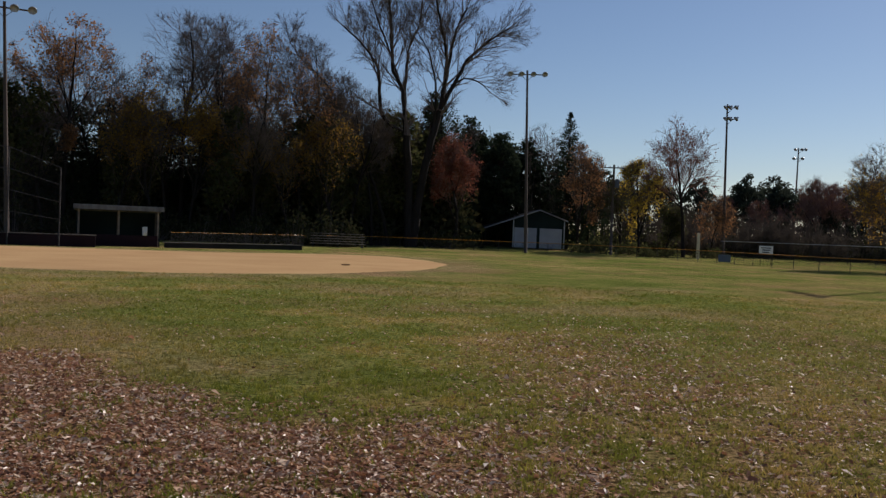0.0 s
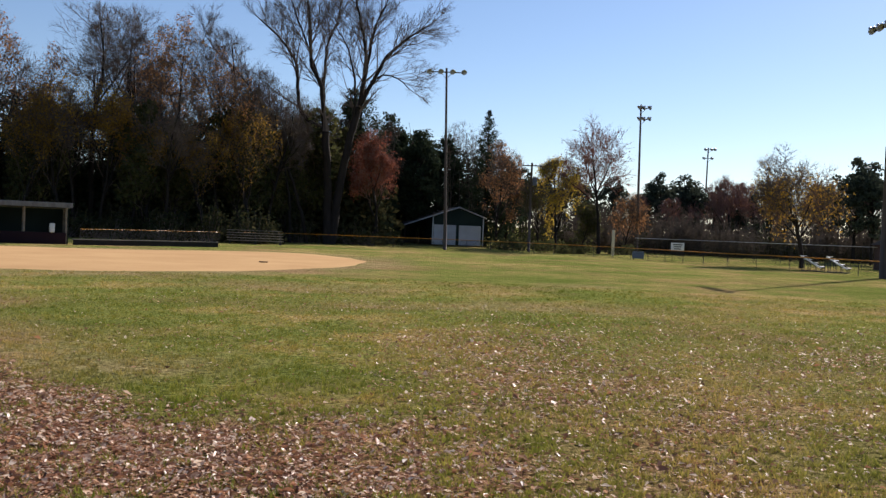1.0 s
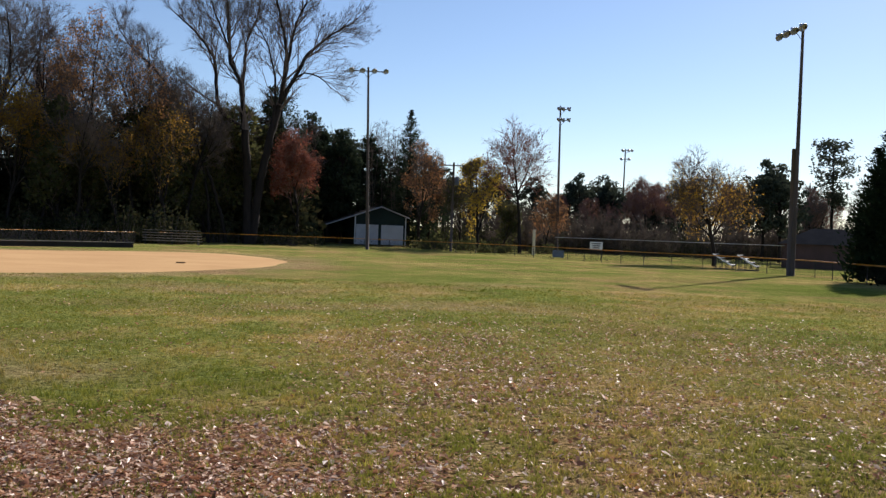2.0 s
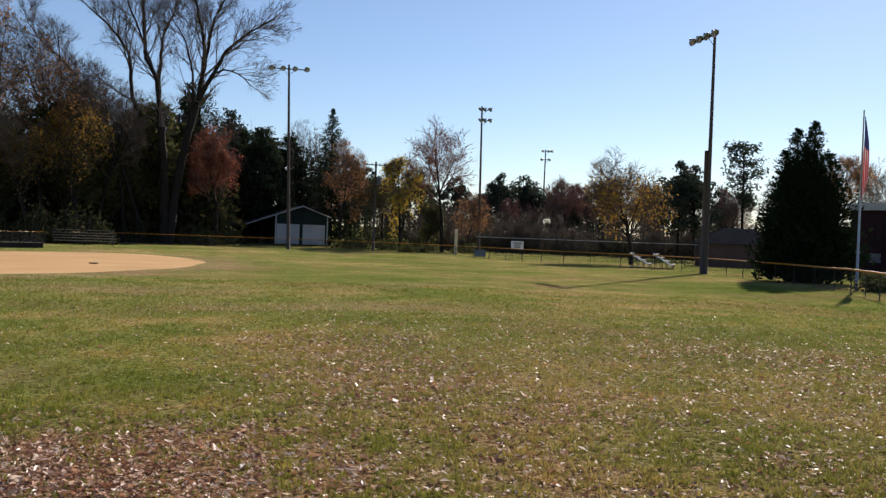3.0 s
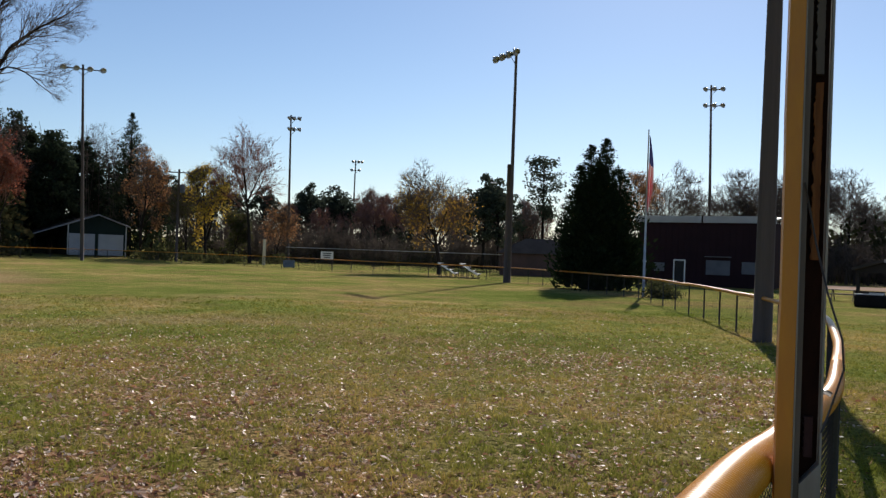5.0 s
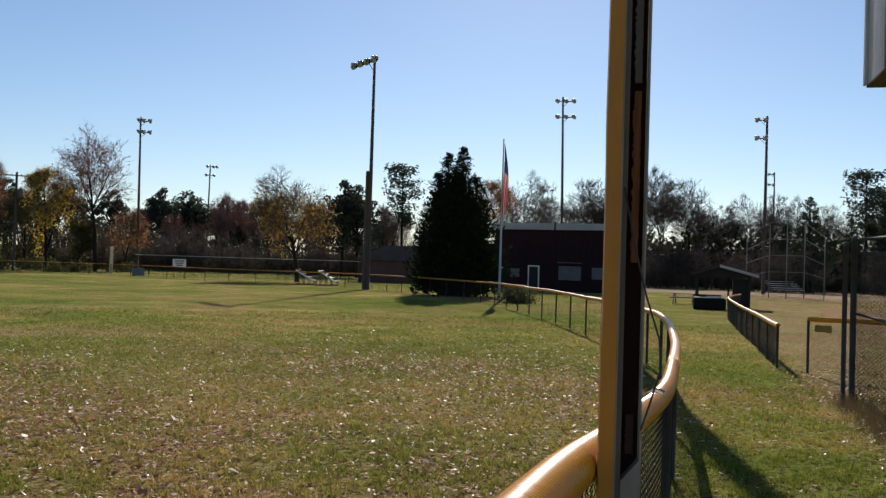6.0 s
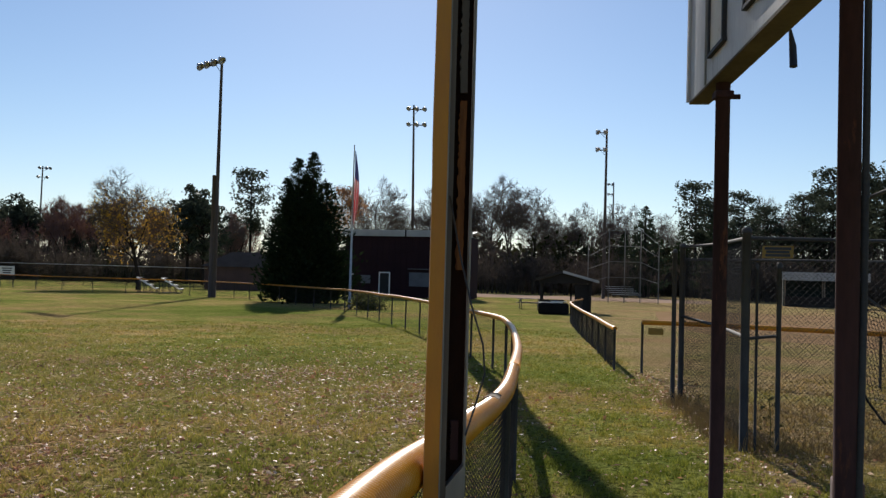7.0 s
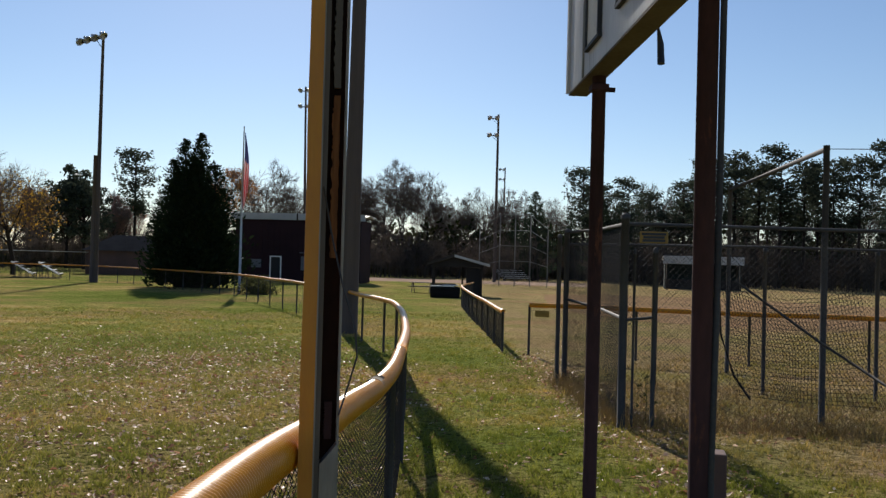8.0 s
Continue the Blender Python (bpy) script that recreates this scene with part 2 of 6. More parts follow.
DULLWHITE = surface("dull_white_paint", (0.42, 0.43, 0.46), (0.33, 0.34, 0.37), 0.8, 18.0, 0.7, bump=0.05, spec=0.2)
FASCIA = surface("pale_fascia", (0.40, 0.40, 0.40), (0.30, 0.30, 0.31), 0.8, 18.0, 0.7, bump=0.05, spec=0.2)
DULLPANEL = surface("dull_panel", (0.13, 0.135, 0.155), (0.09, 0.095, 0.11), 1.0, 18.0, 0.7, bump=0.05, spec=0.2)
GREYMETAL = surface("grey_metal_roof", (0.40, 0.40, 0.40), (0.26, 0.26, 0.27), 0.8, 18.0, 0.55, 0.2, 0.1)
SHINGLE = surface("brown_shingles", (0.055, 0.048, 0.045), (0.032, 0.028, 0.026), 0.8, 12.0, 0.95, bump=0.4, spec=0.1)
BRICK = surface("brown_brick", (0.115, 0.066, 0.055), (0.07, 0.042, 0.037), 0.8, 12.0, 0.9, bump=0.3)
ALUM = surface("aluminium_plank", (0.62, 0.63, 0.64), (0.48, 0.49, 0.50), 1.0, 30.0, 0.38, 0.7, 0.05)
OLDWOOD = surface("weathered_planks", (0.24, 0.20, 0.16), (0.13, 0.11, 0.09), 1.0, 20.0, 0.9, bump=0.3, stretch=(0.3, 3, 3))
DARKWOOD = surface("dark_boards", (0.035, 0.030, 0.028), (0.02, 0.017, 0.016), 1.0, 15.0, 0.9, bump=0.2, spec=0.15)
SIGNWHITE = surface("weathered_white_board", (0.62, 0.61, 0.58), (0.40, 0.39, 0.37), 1.2, 18.0, 0.7, bump=0.15, wear=(0.30, 0.28, 0.25), wear_at=0.61, stretch=(2.5, 2.5, 0.35))
PLATE = surface("faded_number_plate", (0.66, 0.58, 0.42), (0.50, 0.42, 0.28), 2.0, 25.0, 0.6, bump=0.05, wear=(0.34, 0.25, 0.15), wear_at=0.63)
DARKVOID = surface("dark_interior", (0.02, 0.02, 0.02), (0.012, 0.012, 0.012), 1.0, 12.0, 0.9, bump=0.1)
CONCRETE = surface("concrete", (0.38, 0.36, 0.33), (0.25, 0.235, 0.21), 2.0, 30.0, 0.9, bump=0.3)
WARNING = surface("yellow_sign", (0.25, 0.15, 0.012), (0.17, 0.10, 0.009), 3.0, 30.0, 0.5, bump=0.05)
INK = surface("dark_print", (0.03, 0.03, 0.035), (0.02, 0.02, 0.022), 3.0, 30.0, 0.6, bump=0.0)
BLUE = surface("faded_blue_panel", (0.13, 0.17, 0.24), (0.08, 0.11, 0.16), 2.0, 20.0, 0.6, bump=0.05)
BLACKSHEET = surface("black_tarpaulin", (0.014, 0.013, 0.013), (0.007, 0.007, 0.007), 2.0, 15.0, 0.85, bump=0.3, spec=0.1)
NET = surface("dark_net", (0.02, 0.02, 0.02), (0.012, 0.012, 0.012), 2.0, 15.0, 0.95, bump=0.0, spec=0.05)
STRAW = surface("straw", (0.34, 0.24, 0.11), (0.20, 0.14, 0.06), 2.0, 12.0, 0.9, bump=0.0, spec=0.1)
OLIVEGREEN = surface("green_stem", (0.07, 0.09, 0.02), (0.04, 0.05, 0.012), 4.0, 20.0, 0.8, bump=0.0, spec=0.2)
L_CEDAR = leaf_material("cedar_foliage", [(0.024, 0.034, 0.024), (0.036, 0.050, 0.030), (0.052, 0.068, 0.038)], 0.28)
# Darker copy of the cedar tones: shade inside the dense crown put into colour.
L_SHADEDCEDAR = leaf_material("shade_darkened_cedar_foliage", [(0.010, 0.017, 0.010), (0.016, 0.026, 0.013), (0.024, 0.036, 0.016)], 0.12)
L_PINE = leaf_material("pine_needles", [(0.034, 0.044, 0.034), (0.050, 0.062, 0.044), (0.074, 0.086, 0.058)], 0.38)
L_BROWN = leaf_material("russet_leaves", [(0.20, 0.10, 0.05), (0.34, 0.165, 0.07), (0.44, 0.23, 0.10), (0.27, 0.15, 0.08)], 0.5)
L_YELLOW = leaf_material("yellow_leaves", [(0.22, 0.18, 0.035), (0.46, 0.33, 0.045), (0.60, 0.40, 0.05), (0.32, 0.27, 0.05)], 0.58)
L_GOLD = leaf_material("golden_leaves", [(0.20, 0.13, 0.035), (0.42, 0.25, 0.04), (0.55, 0.32, 0.045), (0.25, 0.15, 0.04)], 0.55)
L_DULLGOLD = leaf_material("dull_golden_leaves", [(0.16, 0.10, 0.03), (0.30, 0.175, 0.04), (0.42, 0.245, 0.045), (0.2, 0.13, 0.045)], 0.5)
L_RED = leaf_material("red_leaves", [(0.15, 0.05, 0.036), (0.23, 0.075, 0.05), (0.28, 0.12, 0.065)], 0.5)
L_OLIVE = leaf_material("olive_leaves", [(0.05, 0.058, 0.026), (0.085, 0.09, 0.036), (0.13, 0.115, 0.045)], 0.4)
# Darkened copy of the olive tones: the thickets' deep shade is in the colour.
L_SHADE = leaf_material("shade_toned_leaves", [(0.028, 0.034, 0.018), (0.046, 0.050, 0.024), (0.075, 0.064, 0.030)], 0.2)
L_DUSK = leaf_material("far_wood", [(0.065, 0.054, 0.048), (0.10, 0.08, 0.068), (0.08, 0.072, 0.056)], 0.28)
L_FALLEN = leaf_material("fallen_leaves", [(0.05, 0.025, 0.015), (0.14, 0.066, 0.036), (0.36, 0.165, 0.085), (0.55, 0.33, 0.20), (0.85, 0.71, 0.56), (0.36, 0.17, 0.095), (0.20, 0.09, 0.048), (0.05, 0.025, 0.015)], 0.42, 0.04)

# ---- ground ----
def litter_density(x, y):
    """Leaves to the square metre: a drift near the bank, thinning across the field in patches."""
    d = math.hypot(x, y)
    az = math.degrees(math.atan2(x, y))
    if az < -150:
        az += 360
    edge = 9.6 + 5.5 * smooth_step(-11, -27, az) + 1.3 * noise.noise((x * 0.35, y * 0.35, 1.0))
    drift = 1650 * (0.22 + 0.48 * smooth_step(-0.35, 0.3, noise.noise((x * 0.9, y * 0.9, 4.0))) + 0.4 * smooth_step(-0.2, 0.35, noise.noise((x * 3.1, y * 3.1, 6.0)))) * smooth_step(edge + 1.0, edge - 1.6, d) * (1.0 - 0.92 * smooth_step(-3, 15, az)) * smooth_step(-120, -70, az)
    patch = noise.noise((x * 0.22, y * 0.22, 5.0)) + 0.6 * noise.noise((x * 0.8, y * 0.8, 9.0))
    worn = smooth_step(-0.3, 0.5, patch)
    field = 340 * (0.34 + 0.62 * worn * worn) * smooth_step(27, 9, d) * smooth_step(-5, 14, az) + 16 * smooth_step(36, 12, d) * (0.4 + worn)
    k = (drift + field) * smooth_step(54, 46, az)
    path = 30 * smooth_step(26, 7, d) * (0.4 + worn) + 130 * smooth_step(1.0, 0.2, abs((x - 10.84) * 0.617 - (y - 4.91) * 0.787 - 0.15)) * smooth_step(6, 8, d) * smooth_step(23, 20, d)
    return k + path * smooth_step(46, 54, az) * smooth_step(150, 110, az)


# centre and reach of the tan smears on the outfield grass
DRY_SMEARS = [(5.0, 25.5, 7.0, 3.0), (-4.6, 13.0, 4.0, 2.2), (-6.6, 16.0, 4.5, 3.6), (-10.5, 21.5, 4.0, 5.5), (1.0, 24.5, 3.0, 1.6), (-2.0, 31.5, 7.5, 3.6), (10.0, 37.0, 3.5, 1.8), (-13.0, 33.0, 5.0, 1.6)]


def dryness(x, y):
    """Straw-dry turf in the pen and on the second diamond's outfield."""
    az, d = math.degrees(math.atan2(x, y)), math.hypot(x, y)
    pen = smooth_step(-0.5, 0.4, (x - 10.84) * 0.617 - (y - 4.91) * 0.787) * smooth_step(9.5, 10.6, d)
    field = smooth_step(54, 59, az + 5 * noise.noise((x * 0.08, y * 0.08, 3.0))) * smooth_step(24, 34, d)
    if y > 10 and x < 12 and d < 85:
        smear = max(smooth_step(1.0, 0.2, math.hypot((x - a) / r, (y - b) / q) + 0.5 * noise.noise((x * 0.3, y * 0.3, 7.0))) for a, b, r, q in DRY_SMEARS)
        gap = min((x - a) ** 2 + (y - b) ** 2 for a, b in INFIELD_EDGE) ** 0.5
        return max(0.30 * smooth_step(0, 24, az) * smooth_step(34, 11, d), 0.8 * smear, 0.95 * smooth_step(4.2, 0.6, gap + 2.0 * noise.noise((x * 0.25, y * 0.25, 2.0))))
    mild = 0.30 * smooth_step(0, 24, az) * smooth_step(34, 11, d) * smooth_step(50, 45, az)
    return min(1.0, max(pen, field)) if 46 < az < 120 else mild


def build_ground():
    s = Shape()
    rings = [0.0] + [0.6 * 1.055 ** i for i in range(160)]
    spokes = 180
    for i, r in enumerate(rings):
        for k in range(spokes):
            a = 2 * math.pi * k / spokes
            x, y = r * math.sin(a), r * math.cos(a)
            s.v.append((x, y, ground_z(x, y)))
    for i in range(len(rings) - 1):
        for k in range(spokes):
            k2 = (k + 1) % spokes
            s.f.append((i * spokes + k, (i + 1) * spokes + k, (i + 1) * spokes + k2, i * spokes + k2))
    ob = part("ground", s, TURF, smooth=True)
    cover = ob.data.attributes.new("litter", "FLOAT", "POINT")
    cover.data.foreach_set("value", [min(1.0, litter_density(v[0], v[1]) / 520) for v in s.v])
    straw = ob.data.attributes.new("dry", "FLOAT", "POINT")
    straw.data.foreach_set("value", [dryness(v[0], v[1]) for v in s.v])
    return tagged(ob, "mown autumn turf with dry patches", "ground", kind="structure")



def spline(points, step=0.5):
    """Points about a step apart on a smooth line through the given ones (plan)."""
    pts = [Vector((*p, 0)) for p in points]
    pts = [2 * pts[0] - pts[1]] + pts + [2 * pts[-1] - pts[-2]]
    fine = []
    for i in range(1, len(pts) - 2):
        p0, p1, p2, p3 = pts[i - 1:i + 3]
        n = max(2, int((p2 - p1).length / 0.1))
        for k in range(n):
            t = k / n
            fine.append(0.5 * ((2 * p1) + (p2 - p0) * t + (2 * p0 - 5 * p1 + 4 * p2 - p3) * t * t + (3 * p1 - p0 - 3 * p2 + p3) * t ** 3))
    fine.append(pts[-2])
    out, d = [fine[0]], 0.0
    for a, b in zip(fine, fine[1:]):
        seg = (b - a).length
        while d + seg >= step:
            a = a + (b - a) * ((step - d) / seg)
            seg = (b - a).length
            d = 0.0
            out.append(a.copy())
        d += seg
    return [(p.x, p.y) for p in out]


def flat_patch(name, outline, z, material, label, category):
    """A thin slab on the ground with an uneven edge."""
    s = Shape()
    ring = spline(outline + outline[:1], 1.0)[:-1]
    cx = sum(p[0] for p in ring) / len(ring)
    cy = sum(p[1] for p in ring) / len(ring)
    n = len(ring)
    for k in (1.0, 0.97, 0.7, 0.35):
        for i, (x, y) in enumerate(ring):
            w = 1 + (0.012 * noise.noise((x * 0.4, y * 0.4, 3.0)) if k > 0.9 else 0)
            s.v.append((cx + (x - cx) * k * w, cy + (y - cy) * k * w, -0.02 if k == 1.0 else z))
    s.v.append((cx, cy, z))
    for r in range(3):
        for i in range(n):
            j = (i + 1) % n
            s.f.append((r * n + i, r * n + j, (r + 1) * n + j, (r + 1) * n + i))
    s.f += [(3 * n + i, 3 * n + (i + 1) % n, 4 * n) for i in range(n)]
    return tagged(part(name, s, material, smooth=True), label, category, kind="structure")


INFIELD = [(0.6, 57), (-0.6, 50), (-2.6, 45), (-5.2, 41), (-8.8, 37.5), (-13, 36), (-22, 36), (-34, 40), (-40, 50), (-36, 58), (-26, 61), (-17, 63), (-10, 68.5), (-4.5, 69.5), (-1, 64)]
INFIELD_EDGE = spline(INFIELD + INFIELD[:1], 1.5)
flat_patch("infield", INFIELD, 0.035, CLAY, "orange clay infield with raked surface", "dirt")
flat_patch("gravel_strip", [at(44, 101), at(50, 99), at(57, 98), at(63, 99), at(63, 117), at(56, 116), at(50, 118), at(44, 120)], 0.03, PALEDIRT, "pale dirt drive beyond the field", "dirt")
flat_patch("right_infield", [at(60, 66), at(60.5, 50), at(63, 40), at(70, 36), at(80, 38), at(84, 60), at(74, 70), at(66, 72)], 0.03, DULLCLAY, "worn clay infield of the second diamond", "dirt")


# ---- fences ----
def link_sheet(pts, bottom, height):
    """Far chain link along plan points, with UV in metres."""
    me = bpy.data.meshes.new("chain_link")
    vs, fs, uvs, run = [], [], [], 0.0
    for i, (x, y) in enumerate(pts):
        z = ground_z(x, y)
        if i:
            run += math.dist(pts[i], pts[i - 1])
        vs += [(x, y, z + bottom), (x, y, z + height)]
        uvs += [(run, bottom), (run, height)]
    for i in range(len(pts) - 1):
        fs.append((2 * i, 2 * i + 2, 2 * i + 3, 2 * i + 1))
    me.from_pydata(vs, [], fs)
    layer = me.uv_layers.new(name="metres")
    for lp in me.loops:
        layer.data[lp.index].uv = uvs[lp.vertex_index]
    me.materials.append(LINK)
    return me


def link_wires(pts, bottom, height, cell=0.036, radius=0.0019):
    """Near chain link: each wire of the weave a zigzag of its own."""
    line = spline(pts, cell)
    s = Shape()
    n = int((height - bottom) / cell)
    for i in range(len(line) - 1):
        (x0, y0), (x1, y1) = line[i], line[i + 1]
        g = ground_z(x0, y0) + bottom
        dx, dy = x1 - x0, y1 - y0
        nx, ny = -dy / cell * 0.004, dx / cell * 0.004
        path = []
        for k in range(n + 1):
            w = -0.06 if (k + i) % 2 else 1.06
            side = 1 if (k + i) % 2 else -1
            path.append((x0 + dx * w + nx * side, y0 + dy * w + ny * side, g + k * (height - bottom) / n))
        s.tube(path, radius, 3, caps=False)
    return s


def post_shape(h, r):
    s = Shape().tube([(0, 0, -0.15), (0, 0, h)], r, 10)
    s.lathe([(r * 1.12, h - 0.03), (r * 1.12, h + 0.01), (r * 0.7, h + 0.035), (0.001, h + 0.045)], 10)
    return s


def cap_ribbed(pts, z_of, r, pitch=0.019):
    """Corrugated pipe, ring by ring."""
    line = spline(pts, pitch / 4)
    path = [(x, y, z_of(x, y)) for x, y in line]
    return Shape().tube(path, [r * (1.0, 1.0, 0.945, 0.945)[i % 4] for i in range(len(path))], 14)


def fence(name, plan, height, label, near=None, cap=True, post_every=3.0, post_r=0.03, cap_r=0.057, rails=(), wires=False):
    f = thing(name, 0, 0, 0, 0, label, "fence")
    line = spline(plan, 0.5)
    ps = post_shape(height - 0.02, post_r).mesh("post", GALV, True)
    step = int(post_every / 0.5)
    for i in range(0, len(line), step):
        x, y = line[i]
        p = part("post", ps, GALV, f)
        p.location = (x, y, ground_z(x, y))
    if near:
        part("chain_link", link_wires(near[2:], 0.03, height - 0.02), WIRE, f)
        part("chain_link", link_sheet(spline(near[:3], 0.5), 0.03, height), LINK, f)
        far = [p for p in line if math.hypot(*p) > math.hypot(*near[-1])]
    elif wires:
        part("chain_link", link_wires(plan, 0.03, height - 0.02, 0.055, 0.003), WIRE, f)
        far = []
    else:
        far = line
    if far:
        part("chain_link", link_sheet(far, 0.03, height), LINK, f)
    if cap:
        top = lambda x, y: ground_z(x, y) + height + cap_r * 0.25 + 0.012 * noise.noise((x * 0.7, y * 0.7, 0))
        if near:
            part("top_cap", cap_ribbed(near[2:9], top, cap_r), CAP, f, "yellow corrugated plastic pipe", True)
            part("top_cap", Shape().tube([(x, y, top(x, y)) for x, y in spline(near[:3], 0.3)], cap_r, 12), CAP, f, "yellow plastic pipe", True)
            part("cap_joint", Shape().tube([(x, y, top(x, y)) for x, y in spline(near[6:8], 0.25)[3:5]], cap_r * 1.06, 14), GREYPAINT, f, "dull grey joint sleeve", True)
            line = [p for p in spline(plan, 0.5) if math.hypot(*p) > math.hypot(*near[8]) - 0.4]
        part("top_cap", Shape().tube([(x, y, top(x, y)) for x, y in line], [min(cap_r, max(0.03, cap_r * 1.35 - 0.0005 * math.hypot(x, y))) for x, y in line], 8), CAP, f, "yellow plastic pipe", True)
    for z in rails:
        part("rail", Shape().tube([(x, y, ground_z(x, y) + z) for x, y in line], 0.042, 6), LAMPMETAL, f, "pale pipe rail", smooth=True)
    return f


NEAR = [(-2.4, -1.6), (-1.0, -0.55), (0.5, 0.54), (1.46, 1.26), (1.86, 1.55), (2.30, 1.85), (3.20, 2.50), (4.56, 3.46), (6.42, 4.89), (8.96, 6.89), (12.28, 9.69)]
OUTFIELD = NEAR + [(15.6, 12.75), (18.0, 15.7), (20.2, 18.6), (26.2, 27.4), (33.1, 39.4), (36.2, 49.3), (38.6, 60.0), (37.3, 66.5), (31.7, 75.6), (26.2, 93.0), (15.4, 105.9), (2.0, 107.0), (-8.7, 105.0), (-13.0, 96.0)]
fence("outfield_fence", OUTFIELD, 1.22, "low chain-link outfield fence with a yellow pipe cap", near=NEAR)
fence("side_fence", [(18.4, 11.5), (24.8, 16.5), (31.0, 21.4), (38.7, 27.2), (46.0, 31.5)], 0.98, "low chain-link fence with a yellow pipe cap beside a grass path", post_every=2.5, wires=True)
fence("pen_fence", [(18.35, 10.72), (19.5, 8.0), (20.7, 5.5), (21.5, 3.4), (22.6, -1.0), (23.5, -6.0)], 1.18, "low yellow-capped chain-link fence behind the practice pen", post_every=2.5)
fence("dugout_fence", [at(-17.2, 76), at(-14.5, 80), at(-11.5, 85), at(-8.9, 91)], 1.22, "low chain-link fence with a yellow cap beside the dugout", post_every=3.5, cap_r=0.013)
fence("far_fence", [at(17.5, 112), at(22, 108), at(27, 104), at(31.6, 100)], 2.35, "tall far chain-link fence with a pale top rail", post_every=3.0, cap=False, rails=(2.33,))


def foul_pole(x, y):
    """A steel channel with a yellow face; its open side shows rusted inner walls."""
    z0 = ground_z(x, y)
    f = thing("foul_pole", x, y, z0, -44, "yellow-painted channel post, peeling and rusted inside", "pole")
    h = 6.5
    lean = Matrix.Shear("XY", 4, (-0.001, 0.0)) @ Matrix.Diagonal((0.93, 1, 1, 1))
    rng = random.Random(4)

    def strip(x0, x1, y0, y1, z_0, z_1, ragged=0.0):
        s = Shape()
        n = 60
        for i in range(n + 1):
            z = z_0 + (z_1 - z_0) * i / n
            j = ragged * (rng.random() - 0.5)
            s.v += [(x0 + j, y0, z), (x1 + j * 0.3, y0, z), (x1 + j * 0.3, y1, z), (x0 + j, y1, z)]
            if i:
                o = 4 * i
                s.f += [(o - 4 + k, o - 4 + (k + 1) % 4, o + (k + 1) % 4, o + k) for k in range(4)]
        s.f += [(3, 2, 1, 0), (4 * n, 4 * n + 1, 4 * n + 2, 4 * n + 3)]
        s.v = [tuple(lean @ Vector(p)) for p in s.v]
        return s

    part("face", strip(-0.054, -0.0155, -0.012, 0.050, 0.02, h, 0.003), YELLOW, f, "yellow painted face")
    part("flange_edge", strip(-0.015, -0.0115, -0.0125, 0.05, 0.02, h), PALEEDGE, f, "pale worn edge")
    part("flange", strip(-0.011, 0.002, -0.006, 0.05, 0.02, h), GREYPAINT, f, "grey weathered flange")
    # Inner wall: near-black base tone with rust-brown patches.
    part("inner_wall", strip(0.0025, 0.0475, 0.034, 0.05, 1.15, h), RUST, f, "near-black hollow with rust-brown patches")
    part("flange_edge", strip(0.048, 0.0535, -0.004, 0.05, 0.02, h), PALEEDGE, f, "thin pale edge")
    chip = random.Random(9)
    for z0, z1, mt in ((1.74, 2.16, TANWOOD), (2.18, 2.62, GREYPAINT), (1.275, 1.37, RUSTPOST), (2.75, 2.8, PALEEDGE)):
        part("wood_remnant", strip(0.012 + 0.006 * chip.random(), 0.034, 0.016, 0.033, z0, z1, 0.006), mt, f, "splintered tan wood left in the channel")
    part("end_plate", Shape().add([(0.003, -0.010, 1.02), (0.0475, -0.010, 1.02), (0.0475, -0.010, 1.265), (0.003, -0.010, 1.215), (0.003, 0.033, 1.02), (0.0475, 0.033, 1.02), (0.0475, 0.033, 1.265), (0.003, 0.033, 1.215)], [(0, 1, 2, 3), (7, 6, 5, 4), (0, 4, 5, 1), (1, 5, 6, 2), (2, 6, 7, 3), (3, 7, 4, 0)], lean), PALEEDGE, f, "pale end plate")
    for k, (z, w) in enumerate([(3.1, 0.02), (2.62, 0.016), (2.25, 0.018), (3.45, 0.014)]):
        part("splinter", Shape().add([(0, 0, 0), (0.004, 0, 0), (-w, 0.002, 0.09), (0, 0.012, 0)], [(0, 1, 2), (0, 2, 3), (1, 3, 2), (0, 3, 1)], pose(-0.053 + 0.008 * z, 0.0, z)), BARK, f)
    part("cable", Shape().tube([(-0.008, -0.016, 1.92), (0.02, -0.018, 1.78), (0.05, -0.02, 1.66), (0.082, -0.025, 1.56), (0.088, -0.022, 1.49), (0.066, -0.02, 1.41), (0.046, -0.01, 1.34)], 0.0026, 6), INK, f, "loose black cable", True)
    return f


foul_pole(1.858, 1.410)


# ---- light poles ----
def lamp_mesh():
    s = Shape()
    s.lathe([(0.06, 0.30), (0.10, 0.28), (0.13, 0.12), (0.30, 0.0), (0.345, -0.16), (0.33, -0.16), (0.28, -0.01), (0.02, 0.08)], 14)
    s.lathe([(0.0, 0.30), (0.06, 0.30)], 14)
    return s.mesh("floodlight", LAMPMETAL, True)


LAMP = lamp_mesh()


